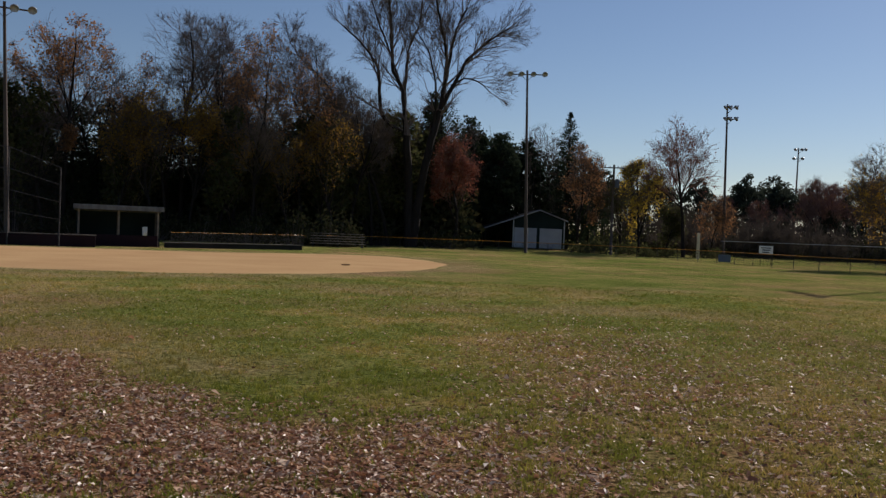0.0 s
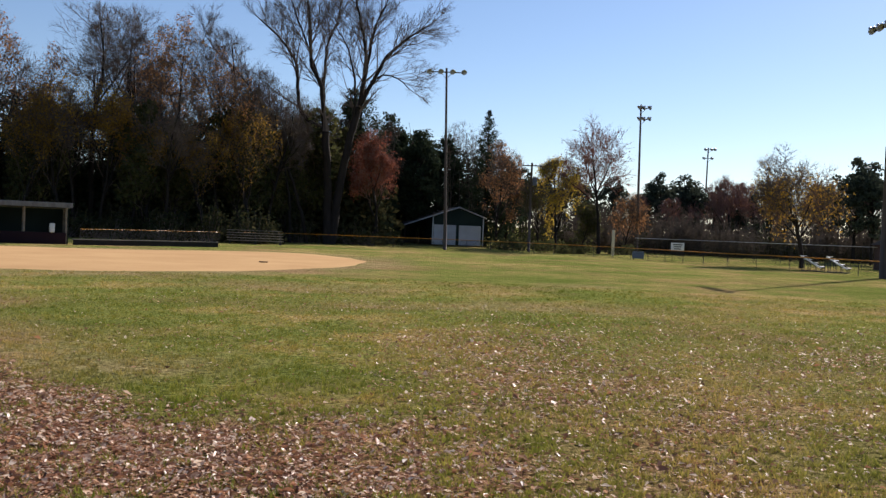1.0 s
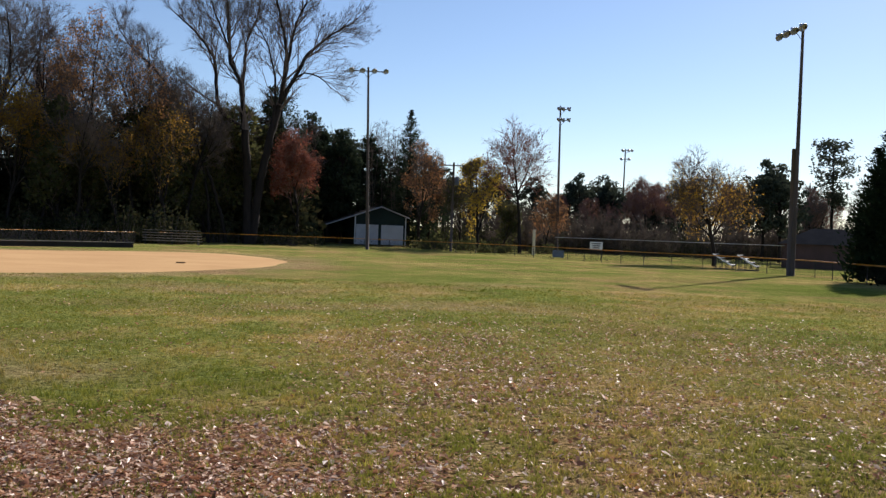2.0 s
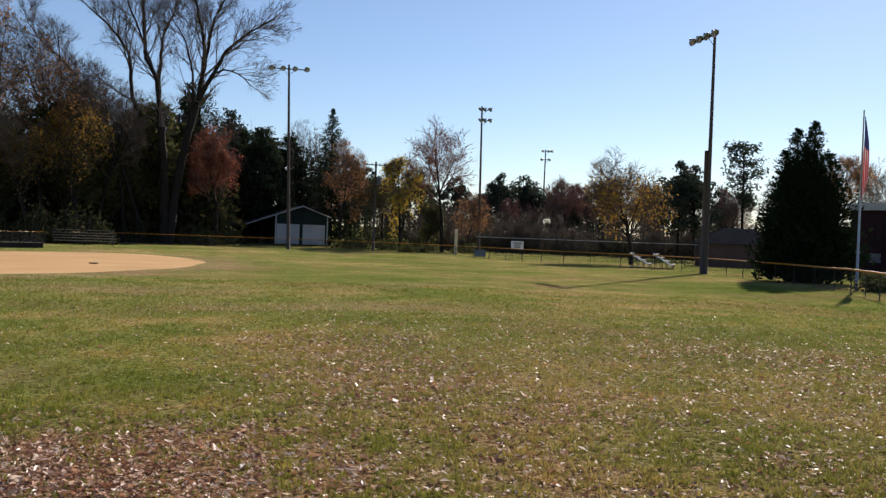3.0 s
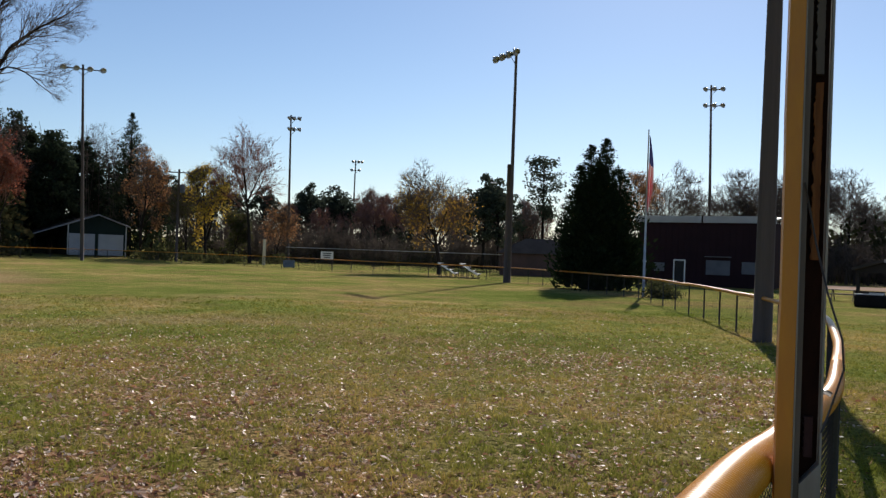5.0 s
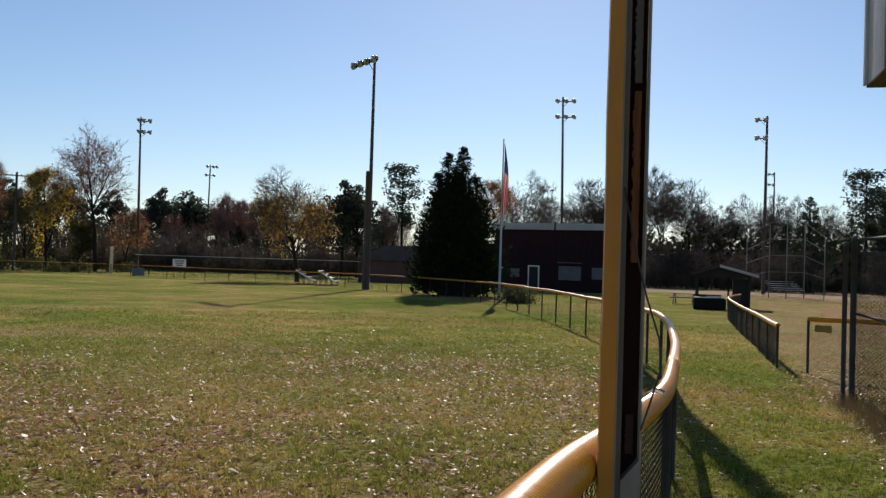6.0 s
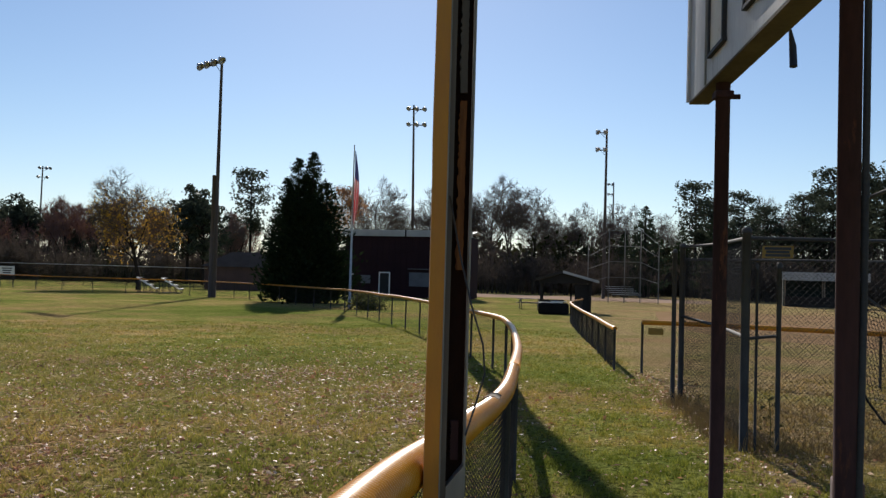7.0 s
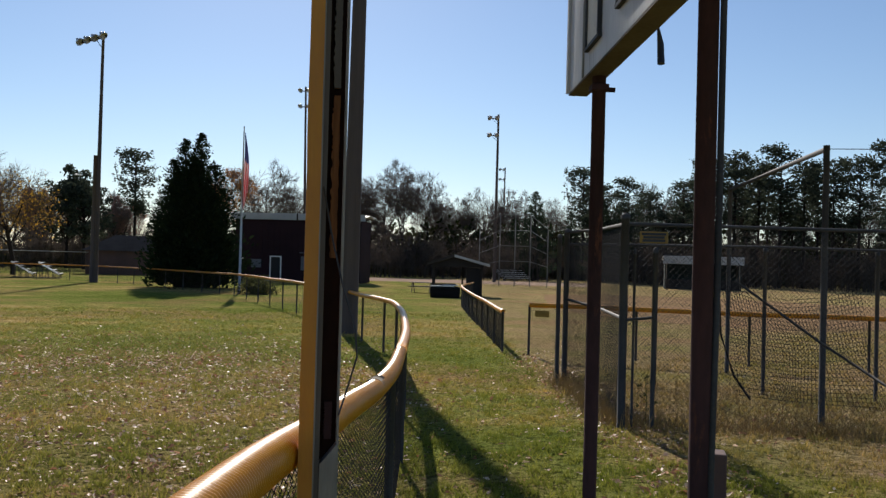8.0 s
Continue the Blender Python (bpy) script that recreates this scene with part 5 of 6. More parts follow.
def flagpole():
    x, y = at(40.6, 55)
    p = thing("flagpole", x, y, 0, 180 - 40.45, "white flagpole with a limp striped flag", "flagpole")
    part("pole", Shape().tube([(0, 0, -0.1), (0, 0, 5), (0, 0, 10.1)], [0.08, 0.06, 0.032], 12), LAMPMETAL, p, smooth=True)
    part("finial", Shape().lathe([(0.001, 10.08), (0.06, 10.14), (0.001, 10.21)], 10), WHITEPAINT, p, smooth=True)
    w = Nodes("flag_cloth")
    uv = w.node("TexCoord").outputs["UV"]
    s = w.node("SeparateXYZ")
    w.t.links.new(uv, s.inputs[0])
    stripe = w.math("LESS_THAN", w.math("FRACT", w.math("ADD", w.math("MULTIPLY", s.outputs[0], 4.5), w.math("MULTIPLY", s.outputs[1], 1.3))), 0.6)
    col = w.mix(stripe, (0.50, 0.43, 0.42), (0.36, 0.03, 0.04))
    canton = w.math("GREATER_THAN", w.math("ADD", s.outputs[1], w.math("MULTIPLY", s.outputs[0], 0.12)), 0.66)
    col = w.mix(canton, col, (0.035, 0.04, 0.11))
    d = w.node("BsdfDiffuse", Color=col)
    t = w.node("BsdfTranslucent", Color=col)
    mx = w.node("MixShader", Fac=0.5)
    w.t.links.new(d.outputs[0], mx.inputs[1])
    w.t.links.new(t.outputs[0], mx.inputs[2])
    w.t.links.new(mx.outputs[0], w.out.inputs["Surface"])
    # the cloth hangs limp from its upper corner and gathers into folds
    nu, nv = 24, 40
    me = bpy.data.meshes.new("flag")
    vs, uvs, fs = [], [], []
    for j in range(nv + 1):
        v = j / nv
        low = 1 - v
        wide = 0.05 + 0.27 * math.sin(math.pi * min(1.0, low * 0.62 + 0.04)) * (1 - 0.55 * max(0.0, low - 0.82) / 0.18)
        for i in range(nu + 1):
            u = i / nu
            vs.append((-(0.05 + wide * u + 0.03 * math.sin(7 * low + 5 * u)), (0.05 + 0.14 * low) * math.sin(u * 15 + low * 2.0), 9.85 - 4.7 * low + 0.35 * u * low - 0.25 * u * (low < 0.05)))
            uvs.append((u, v))
    for j in range(nv):
        for i in range(nu):
            a = j * (nu + 1) + i
            fs.append((a, a + 1, a + nu + 2, a + nu + 1))
    me.from_pydata(vs, [], fs)
    lay = me.uv_layers.new(name="cloth")
    for lp in me.loops:
        lay.data[lp.index].uv = uvs[lp.vertex_index]
    me.materials.append(w.m)
    me.shade_smooth()
    part("flag", me, w.m, p, "faded red, white and blue striped cloth")
    return p


flagpole()


def brick_house():
    x, y = at(33.9, 103)
    b = thing("brick_house", x, y, 0, -34, "low brown house with a hipped shingle roof", "house")
    w, d, h = 9.0, 5.0, 2.55
    for c, s in (((0, -d / 2, h / 2), (w, 0.25, h)), ((0, d / 2, h / 2), (w, 0.25, h)), ((-w / 2 + 0.12, 0, h / 2), (0.25, d - 0.26, h)), ((w / 2 - 0.12, 0, h / 2), (0.25, d - 0.26, h))):
        part("wall", Shape().box(c, s), BRICK, b)
    r = Shape()
    e = 0.5
    r.v = [(-w / 2 - e, -d / 2 - e, h), (w / 2 + e, -d / 2 - e, h), (w / 2 + e, d / 2 + e, h), (-w / 2 - e, d / 2 + e, h), (-1.6, 0, h + 1.75), (1.6, 0, h + 1.75)]
    r.f = [(0, 1, 5, 4), (1, 2, 5), (2, 3, 4, 5), (3, 0, 4), (3, 2, 1, 0)]
    part("roof", r, SHINGLE, b)
    return b


brick_house()


def garage():
    x, y = at(5.7, 131)
    b = thing("garage", x, y, ground_z(x, y) + 0.1, 7.5, "dark green gabled garage with two white doors", "garage")
    w, d, h, apex = 7.6, 9.0, 4.0, 5.35
    g = Shape()
    g.v = [(-w / 2, -d / 2, 0), (w / 2, -d / 2, 0), (w / 2, -d / 2, h), (0, -d / 2, apex), (-w / 2, -d / 2, h), (-w / 2, -d / 2 + 0.2, 0), (w / 2, -d / 2 + 0.2, 0), (w / 2, -d / 2 + 0.2, h), (0, -d / 2 + 0.2, apex), (-w / 2, -d / 2 + 0.2, h)]
    g.f = [(0, 1, 2, 3, 4), (9, 8, 7, 6, 5), (0, 5, 6, 1), (1, 6, 7, 2), (2, 7, 8, 3), (3, 8, 9, 4), (4, 9, 5, 0)]
    part("gable_wall", g, GREENWALL, b)
    part("wall", Shape().box((w / 2 - 0.1, 0.1, h / 2), (0.2, d - 0.2, h)), GREENWALL, b)
    part("wall", Shape().box((-w / 2 + 0.1, 0.1, h / 2), (0.2, d - 0.2, h)), GREENWALL, b)
    part("wall", Shape().box((0, d / 2 + 0.1, h / 2), (w, 0.2, h)), GREENWALL, b)
    for sgn, ext in ((-1, 4.2), (1, 0.35)):
        x1 = sgn * (w / 2 + ext)
        z1 = h - (apex - h) / (w / 2) * ext
        r = Shape()
        r.v = [(0, -d / 2 - 0.35, apex), (x1, -d / 2 - 0.35, z1), (x1, d / 2 + 0.3, z1), (0, d / 2 + 0.3, apex)]
        r.v += [(p[0], p[1], p[2] + 0.14) for p in r.v]
        r.f = [(0, 1, 2, 3), (7, 6, 5, 4), (0, 4, 5, 1), (1, 5, 6, 2), (2, 6, 7, 3), (3, 7, 4, 0)]
        part("roof", r, SHINGLE, b)
        part("bargeboard", Shape().tube([(0, -d / 2 - 0.38, apex + 0.08), (x1, -d / 2 - 0.38, z1 + 0.08)], 0.085, 4), LAMPMETAL, b, "pale edge board")
    for cx in (-1.95, 1.75):
        dr = part("garage_door", Shape().box((cx, -d / 2 - 0.03, 1.42), (3.25, 0.06, 2.85)), DULLWHITE, b, "white sectional door")
        for k in range(4):
            part("panel", Shape().box((cx, -d / 2 - 0.075, 0.36 + 0.71 * k), (3.1, 0.03, 0.62), chamfer=0.012), DULLWHITE, dr)
    for cx in (-w / 2 + 0.08, w / 2 - 0.08):
        part("corner_trim", Shape().box((cx, -d / 2 - 0.03, h / 2), (0.16, 0.06, h)), LAMPMETAL, b)
    # Dark backing added so that no sunlit grass shows under the lean-to.
    part("lean_to_dark_backing", Shape().box((-w / 2 - 2.0, d / 2 - 0.3, 1.2), (3.9, 0.12, 2.4)), GREENWALL, b)
    for cy in (-d / 2 + 0.1, d / 2 - 0.1):
        part("lean_to_post", Shape().box((-w / 2 - 3.9, cy, 1.3), (0.14, 0.14, 2.6)), DARKWOOD, b)
    return b


garage()


def dugout(name, az, dist, turn, w, d, h, label, roofing, wall_h=0.9, benches=True, z=0.0, open_back=False, front_wall=BRICKRED, edge=0.34):
    x, y = at(az, dist)
    b = thing(name, x, y, z, -az + turn, label, "dugout")
    for i, px in enumerate((-w / 2, 0, w / 2)):
        for py, ph in ((-d / 2, h), (d / 2, h - 0.35)):
            part("post", Shape().box((px, py, ph / 2), (0.14, 0.14, ph), chamfer=0.01), OLDWOOD, b)
    if not open_back:
        part("back_wall", Shape().box((0, d / 2 + 0.08, (h - 0.4) / 2), (w, 0.1, h - 0.4)), GREENWALL, b)
        for sx in (-1, 1):
            part("side_wall", Shape().box((sx * (w / 2 + 0.12), 0, (h - 0.5) / 2), (0.1, d, h - 0.5)), GREENWALL, b)
    part("front_wall", Shape().box((0, -d / 2 - 0.13, wall_h / 2), (w, 0.1, wall_h), chamfer=0.01), front_wall, b)
    r = Shape()
    r.v = [(-w / 2 - 0.4, -d / 2 - 0.6, h + 0.02), (w / 2 + 0.4, -d / 2 - 0.6, h + 0.02), (w / 2 + 0.4, d / 2 + 0.4, h - 0.35), (-w / 2 - 0.4, d / 2 + 0.4, h - 0.35)]
    r.v = r.v + [(p[0], p[1], p[2] + 0.10) for p in r.v]
    r.f = [(3, 2, 1, 0), (4, 5, 6, 7), (0, 1, 5, 4), (1, 2, 6, 5), (2, 3, 7, 6), (3, 0, 4, 7)]
    part("roof", r, roofing, b)
    part("roof_edge", Shape().box((0, -d / 2 - 0.66, h + 0.07 - edge / 2), (w + 0.8, 0.1, edge), chamfer=0.015), roofing, b, "deep front edge")
    if benches:
        bench = part("bench", Shape().box((0, d / 2 - 0.4, 0.45), (w - 0.6, 0.35, 0.05), chamfer=0.008), OLDWOOD, b)
        for px in (-w / 3, 0, w / 3):
            part("bench_leg", Shape().box((px, d / 2 - 0.4, 0.21), (0.08, 0.3, 0.42)), OLDWOOD, bench)
    return b


dugout("dugout", -20.3, 75.5, 2, 5.9, 2.4, 3.1, "wooden dugout with a streaked grey roof and dark red front wall", OLDROOF)
x, y = at(-26.6, 70.5)
low_wall = thing("low_wall", x, y, 0, 18, "dark red low board wall beside the dugout", "wall")
part("boards", Shape().box((0, 0, 0.42), (12.4, 0.12, 0.84), chamfer=0.01), BRICKRED, low_wall)
part("top_rail", Shape().box((0, -0.02, 0.88), (12.5, 0.2, 0.07), chamfer=0.01), OLDWOOD, low_wall, "weathered grey top rail")
x, y = at(-13.2, 76.5)
long_bench = thing("bench", x, y, 0, 42, "long dark low team bench in front of the fence", "bench")
# Seat gets paler wood than the front: its sunlit look is put into colour.
part("seat", Shape().box((0, 0, 0.43), (13.0, 0.34, 0.06), chamfer=0.01), OLDWOOD, long_bench, "weathered seat board, sunlight put into its paler tone")
part("front_board", Shape().box((0, -0.08, 0.2), (12.9, 0.06, 0.4), chamfer=0.01), DARKWOOD, long_bench)
base = thing("base_bag", -5.44, 49.5, 0.036, 20, "worn brown base bag on the clay", "base")
part("bag", Shape().box((0, 0, 0.05), (0.42, 0.42, 0.06), chamfer=0.025), DULLCLAY, base)
x, y = at(-18.75, 74.1)
cooler = thing("water_cooler", x, y, 0.9, 0, "white cylindrical drinks cooler on the dugout wall", "cooler")
part("body", Shape().lathe([(0.001, 0.0), (0.16, 0.0), (0.19, 0.06), (0.20, 0.56), (0.17, 0.60)], 14), WHITEPAINT, cooler, smooth=True)
part("lid", Shape().lathe([(0.205, 0.6), (0.21, 0.66), (0.16, 0.70), (0.001, 0.71)], 14), WHITEPAINT, cooler, smooth=True)


def bleachers(az, dist, turn, w, rows, label, tread=0.62, rise=0.26, plank=ALUM, z=0.0, stringers=False):
    x, y = at(az, dist)
    b = thing("bleachers", x, y, ground_z(x, y) + z, -az + turn, label, "bleachers", "bleachers")
    seat = Shape().box((0, 0, 0), (w, 0.27, 0.05), chamfer=0.008).mesh("seat_plank", plank)
    for k in range(rows):
        part("seat_plank", seat, plank, b).location = (0, k * tread, 0.42 + k * rise)
        if k:
            part("foot_plank", seat, plank, b).location = (0, k * tread - 0.3, 0.12 + k * rise)
    if stringers:
        run, up_ = (rows - 1) * tread, (rows - 1) * rise
        for px in (-w / 2 - 0.04,):
            m = pose(px, run / 2, 0.40 + up_ / 2, math.degrees(math.atan2(up_, run)))
            part("stringer", Shape().box((0, 0, 0), (0.04, math.hypot(run, up_) + 0.2, 0.13), m), ALUM, b, "bright aluminium side board")
    for px in (-w / 2 + 0.3, 0, w / 2 - 0.3):
        f = Shape()
        f.tube([(px, -0.1, 0.02), (px, (rows - 1) * tread + 0.2, 0.02)], 0.03, 5)
        f.tube([(px, -0.1, 0.3), (px, (rows - 1) * tread + 0.1, 0.36 + (rows - 1) * rise)], 0.03, 5)
        for k in range(rows):
            f.tube([(px, k * tread, 0.02), (px, k * tread, 0.40 + k * rise)], 0.025, 5)
        part("frame", f, GALV, b)
    return b


bleachers(-6.8, 95, 3, 5.9, 5, "weathered five-row bleachers behind the fence", plank=OLDWOOD)
bleachers(28.55, 83, 84, 2.4, 4, "small bright aluminium bleachers by the fence", tread=0.5, rise=0.3, plank=GREYMETAL, stringers=True)
bleachers(30.0, 82, 84, 2.4, 4, "small bright aluminium bleachers by the fence", tread=0.5, rise=0.3, plank=GREYMETAL, stringers=True)
bleachers(58.25, 122, 30, 4.2, 5, "aluminium bleachers by the second diamond")


# ---- backstops ----
def backstop(az, dist, turn, w, h, label, steel=GALV, wing=3.2):
    x, y = at(az, dist)
    b = thing("backstop", x, y, 0, -az + turn, label, "backstop")
    for px in (-w / 2, 0.0, w / 2):
        part("post", Shape().tube([(px, 0, -0.1), (px, 0, h)], 0.055, 8), steel, b)
    for k in range(5):
        part("rail", Shape().tube([(-w / 2, 0, h - k * h / 4.6), (w / 2, 0, h - k * h / 4.6)], 0.035, 6), steel, b)
    for sx in (-1, 1):
        part("post", Shape().tube([(sx * (w / 2 + wing), -0.8 * wing, -0.1), (sx * (w / 2 + wing), -0.8 * wing, h * 0.8)], 0.05, 8), steel, b)
        for k in range(4):
            part("rail", Shape().tube([(sx * w / 2, 0, h - k * h / 4.6), (sx * (w / 2 + wing), -0.8 * wing, (h - k * h / 4.6) * 0.8)], 0.03, 6), steel, b)
    me = bpy.data.meshes.new("chain_link")
    pts = [(-w / 2 - wing, -0.8 * wing, h * 0.8), (-w / 2, 0, h), (w / 2, 0, h), (w / 2 + wing, -0.8 * wing, h * 0.8)]
    me.from_pydata([(p[0], p[1] + 0.04, zz) for p in pts for zz in (0, p[2])], [], [(2 * i, 2 * i + 2, 2 * i + 3, 2 * i + 1) for i in range(3)])
    lay = me.uv_layers.new(name="metres")
    for lp in me.loops:
        v = me.vertices[lp.vertex_index].co
        lay.data[lp.index].uv = (v.x, v.z)
    me.materials.append(LINK)
    part("chain_link", me, LINK, b)
    return b


backstop(-28.6, 70, 0, 5.4, 7.0, "tall chain-link backstop behind home plate")
backstop(58.1, 92, -6, 3.2, 7.4, "tall chain-link backstop of the second diamond", OLDROOF, 1.9)


# ---- scoreboard and practice pen beside the camera ----
def scoreboard():
    cx, cy, zb = 6.482, 3.267, 3.55
    ang = math.degrees(math.atan2(1.62 - 3.29, 4.40 - 6.47)) - 0.2
    b = thing("scoreboard", cx, cy, 0, ang, "weathered white scoreboard on two rusty posts", "scoreboard")
    # local x runs from the far end towards the camera
    L, H, T = 3.7, 2.3, 0.15
    part("board", Shape().box((L / 2, T / 2, zb + H / 2), (L, T, H), chamfer=0.006), SIGNWHITE, b)
    for x in (0.02, L - 0.02):
        part("edge_trim", Shape().box((x, -0.012, zb + H / 2), (0.05, 0.02, H)), SIGNWHITE, b)
    # Thin grey sheet added to make the board's underside darker.
    part("underside_sheet", Shape().box((L / 2, T / 2, zb - 0.008), (L, T, 0.014)), GREYPAINT, b, "thin dull grey sheet over the underside")
    part("seam", Shape().box((0.62, -0.006, zb + H / 2), (0.03, 0.012, H)), PALEEDGE, b)
    for x0, z0, w, h in ((0.80, 0.16, 0.42, 0.42), (1.75, 0.20, 0.55, 0.55), (0.80, 1.1, 0.42, 0.42), (1.75, 1.1, 0.55, 0.55)):
        pl = part("number_window", Shape().box((x0 + w / 2, -0.008, zb + z0 + h / 2), (w, 0.016, h)), PLATE, b, "faded pale number plate")
        for c, s in (((x0 + w / 2, -0.016, zb + z0), (w + 0.05, 0.03, 0.025)), ((x0 + w / 2, -0.016, zb + z0 + h), (w + 0.05, 0.03, 0.025)), ((x0, -0.016, zb + z0 + h / 2), (0.025, 0.03, h - 0.03)), ((x0 + w, -0.016, zb + z0 + h / 2), (0.025, 0.03, h - 0.03))):
            part("window_frame", Shape().box(c, s), GALV, pl)
    for x, r in ((0.75, 0.050), (3.11, 0.047)):
        gz = 0.2
        part("post", Shape().tube([(x, 0.09, gz), (x, 0.09, zb - 0.016)], r, 14), RUSTPOST, b, "dark rusting steel post", True)
    part("clamp", Shape().box((0.75, 0.09, zb - 0.10), (0.125, 0.125, 0.05), chamfer=0.01).box((0.71, 0.18, zb - 0.10), (0.03, 0.07, 0.03)), RUSTPOST, b)
    part("conduit", Shape().tube([(3.14, 0.135, 0.2), (3.14, 0.135, 1.3), (3.12, 0.152, 2.0), (3.11, 0.165, zb + H)], 0.016, 8), GALV, b, "grey conduit", True)
    part("cable_end", Shape().tube([(1.95, T + 0.03, zb + 0.02), (1.97, T + 0.04, zb - 0.08), (1.99, T + 0.04, zb - 0.2)], [0.008, 0.02, 0.022], 8), INK, b, "hanging dark cable sleeve", True)
    return b


scoreboard()
block = thing("concrete_block", 7.85, 2.52, ground_z(7.85, 2.52), -66, "upright brownish masonry block standing on the grass", "block")
part("body", Shape().box((0, 0, 0.23), (0.24, 0.24, 0.46), chamfer=0.015), BRICK, block)


def practice_pen():
    p = thing("practice_pen", 0, 0, 0, -0.55, "tall chain-link practice pen with galvanised posts", "fence")
    c, l, e = (10.84, 4.91), (14.68, 7.92), (12.75, 2.0)
    back = (16.6, 3.0)
    end = (15.0, -2.2)
    hh = 2.55

    def post(x, y, h, r):
        g = ground_z(x, y)
        part("post", post_shape(h, r), GALV, p, smooth=True).location = (x, y, g)

    for x, y, h, r in ((*c, 2.76, 0.055), (10.92, 4.80, 2.3, 0.018), (11.04, 4.57, 2.32, 0.030), (*l, 2.80, 0.05), (14.30, 7.86, 2.68, 0.04), (15.2, 6.37, 2.5, 0.035), (*e, 2.5, 0.04), (13.9, 0.1, 2.5, 0.04), (15.7, 4.6, 2.5, 0.035), (*back, 2.5, 0.035), (12.8, 6.28, 2.5, 0.03)):
        post(x, y, h, r)
    mid = (11.8, 3.45)
    runs = ([c, mid, e, (13.9, 0.1), end], [l, (12.8, 6.28), c], [l, (15.2, 6.25), (15.7, 4.6), back, (17.0, 0.0)])
    for i, run in enumerate(runs):
        for z in ((2.66,), (2.66, 1.42), (hh,))[i]:
            part("rail", Shape().tube([(x, y, ground_z(x, y) + z + (0.11 * k / (len(run) - 1) if i == 1 else 0)) for k, (x, y) in enumerate(reversed(run) if i == 1 else run)], 0.024, 8), GALV, p, smooth=True)
        if i < 2:
            part("chain_link", link_wires(run, 0.04, 2.64, 0.042, 0.0023), WIRE, p)
        else:
            part("chain_link", link_sheet(run, 0.04, hh), LINK, p)
    part("rail", Shape().tube([(*c, ground_z(*c) + 1.40), (11.04, 4.57, ground_z(11.04, 4.57) + 1.45)], 0.02, 8), GALV, p, smooth=True)
    tall = (13.2, 3.02)
    g = ground_z(*tall)
    part("tall_post", Shape().tube([(*tall, g - 0.1), (*tall, 3.95)], 0.045, 12), GALV, p, smooth=True)
    part("boom", Shape().tube([(tall[0], tall[1], 3.9), (15.0, 4.15, 3.87), (18.66, 6.27, 3.88)], 0.035, 10), GALV, p, "white pipe boom", True)
    part("tall_post", Shape().tube([(18.66, 6.27, -0.1), (18.66, 6.27, 3.95)], 0.045, 12), GALV, p, smooth=True)
    part("brace", Shape().tube([(13.6, 4.4, 2.02), (13.05, 3.0, 1.2), (12.75, 2.1, 0.72)], 0.02, 8), GALV, p, smooth=True)
    part("brace", Shape().tube([(12.6, 1.7, 2.35), (13.0, 0.4, 1.6)], 0.02, 8), GALV, p, smooth=True)
    part("wire", Shape().tube([(tall[0], tall[1], 3.9), (13.0, 0.5, 3.72), (14.0, -4.0, 3.6)], 0.006, 5), INK, p)
    for (x, y), z, w, h, m in (((11.00, 4.58), 2.49, 0.36, 0.15, WARNING),):
        s = part("warning_sign", Shape().box((0, 0, 0), (w, 0.008, h), chamfer=0.002), m, p, "small yellow warning sign with unreadable print")
        s.matrix_local = pose(x, y, ground_z(x, y) + z, 0, 0, -66)
        for k, ww in enumerate((0.31, 0.27, 0.29)):
            part("print", Shape().box((0, -0.006, 0.042 - 0.042 * k), (ww, 0.004, 0.034)), INK, s)
    s = part("warning_sign", Shape().box((0, 0, 0), (0.34, 0.008, 0.15), chamfer=0.002), WARNING, p, "small yellow sign on the low fence")
    s.matrix_local = pose(18.22, 10.53, 1.03, 0, 0, -66)
    # sagging net inside
    net = Shape()
    for k in range(44):
        u = k / 43
        y0 = 4.6 - 1.9 * u
        net.tube([(13.55 + 0.25 * u, y0, 2.0 - 0.35 * math.sin(math.pi * u)), (13.6 + 0.2 * u, y0 - 0.2, 1.0), (13.5 + 0.3 * u, y0 - 0.35 - 0.15 * math.sin(u * 9), 0.28)], 0.0035, 3, caps=False)
    for k in range(28):
        z = 0.3 + k * 0.061
        net.tube([(13.57 + 0.25 * u, 4.6 - 1.9 * u - 0.3 * (1 - z / 2), z - 0.2 * math.sin(math.pi * u) * z / 2) for u in (0, 0.25, 0.5, 0.75, 1)], 0.0035, 3, caps=False)
    part("net", net, NET, p, "sagging dark net")
    part("net_edge", Shape().tube([(13.5, 4.62, 2.05), (13.45, 4.55, 1.2), (13.35, 4.3, 0.6), (13.2, 4.0, 0.3)], 0.018, 6), NET, p, "gathered dark edge of the net", True)
    return p


practice_pen()

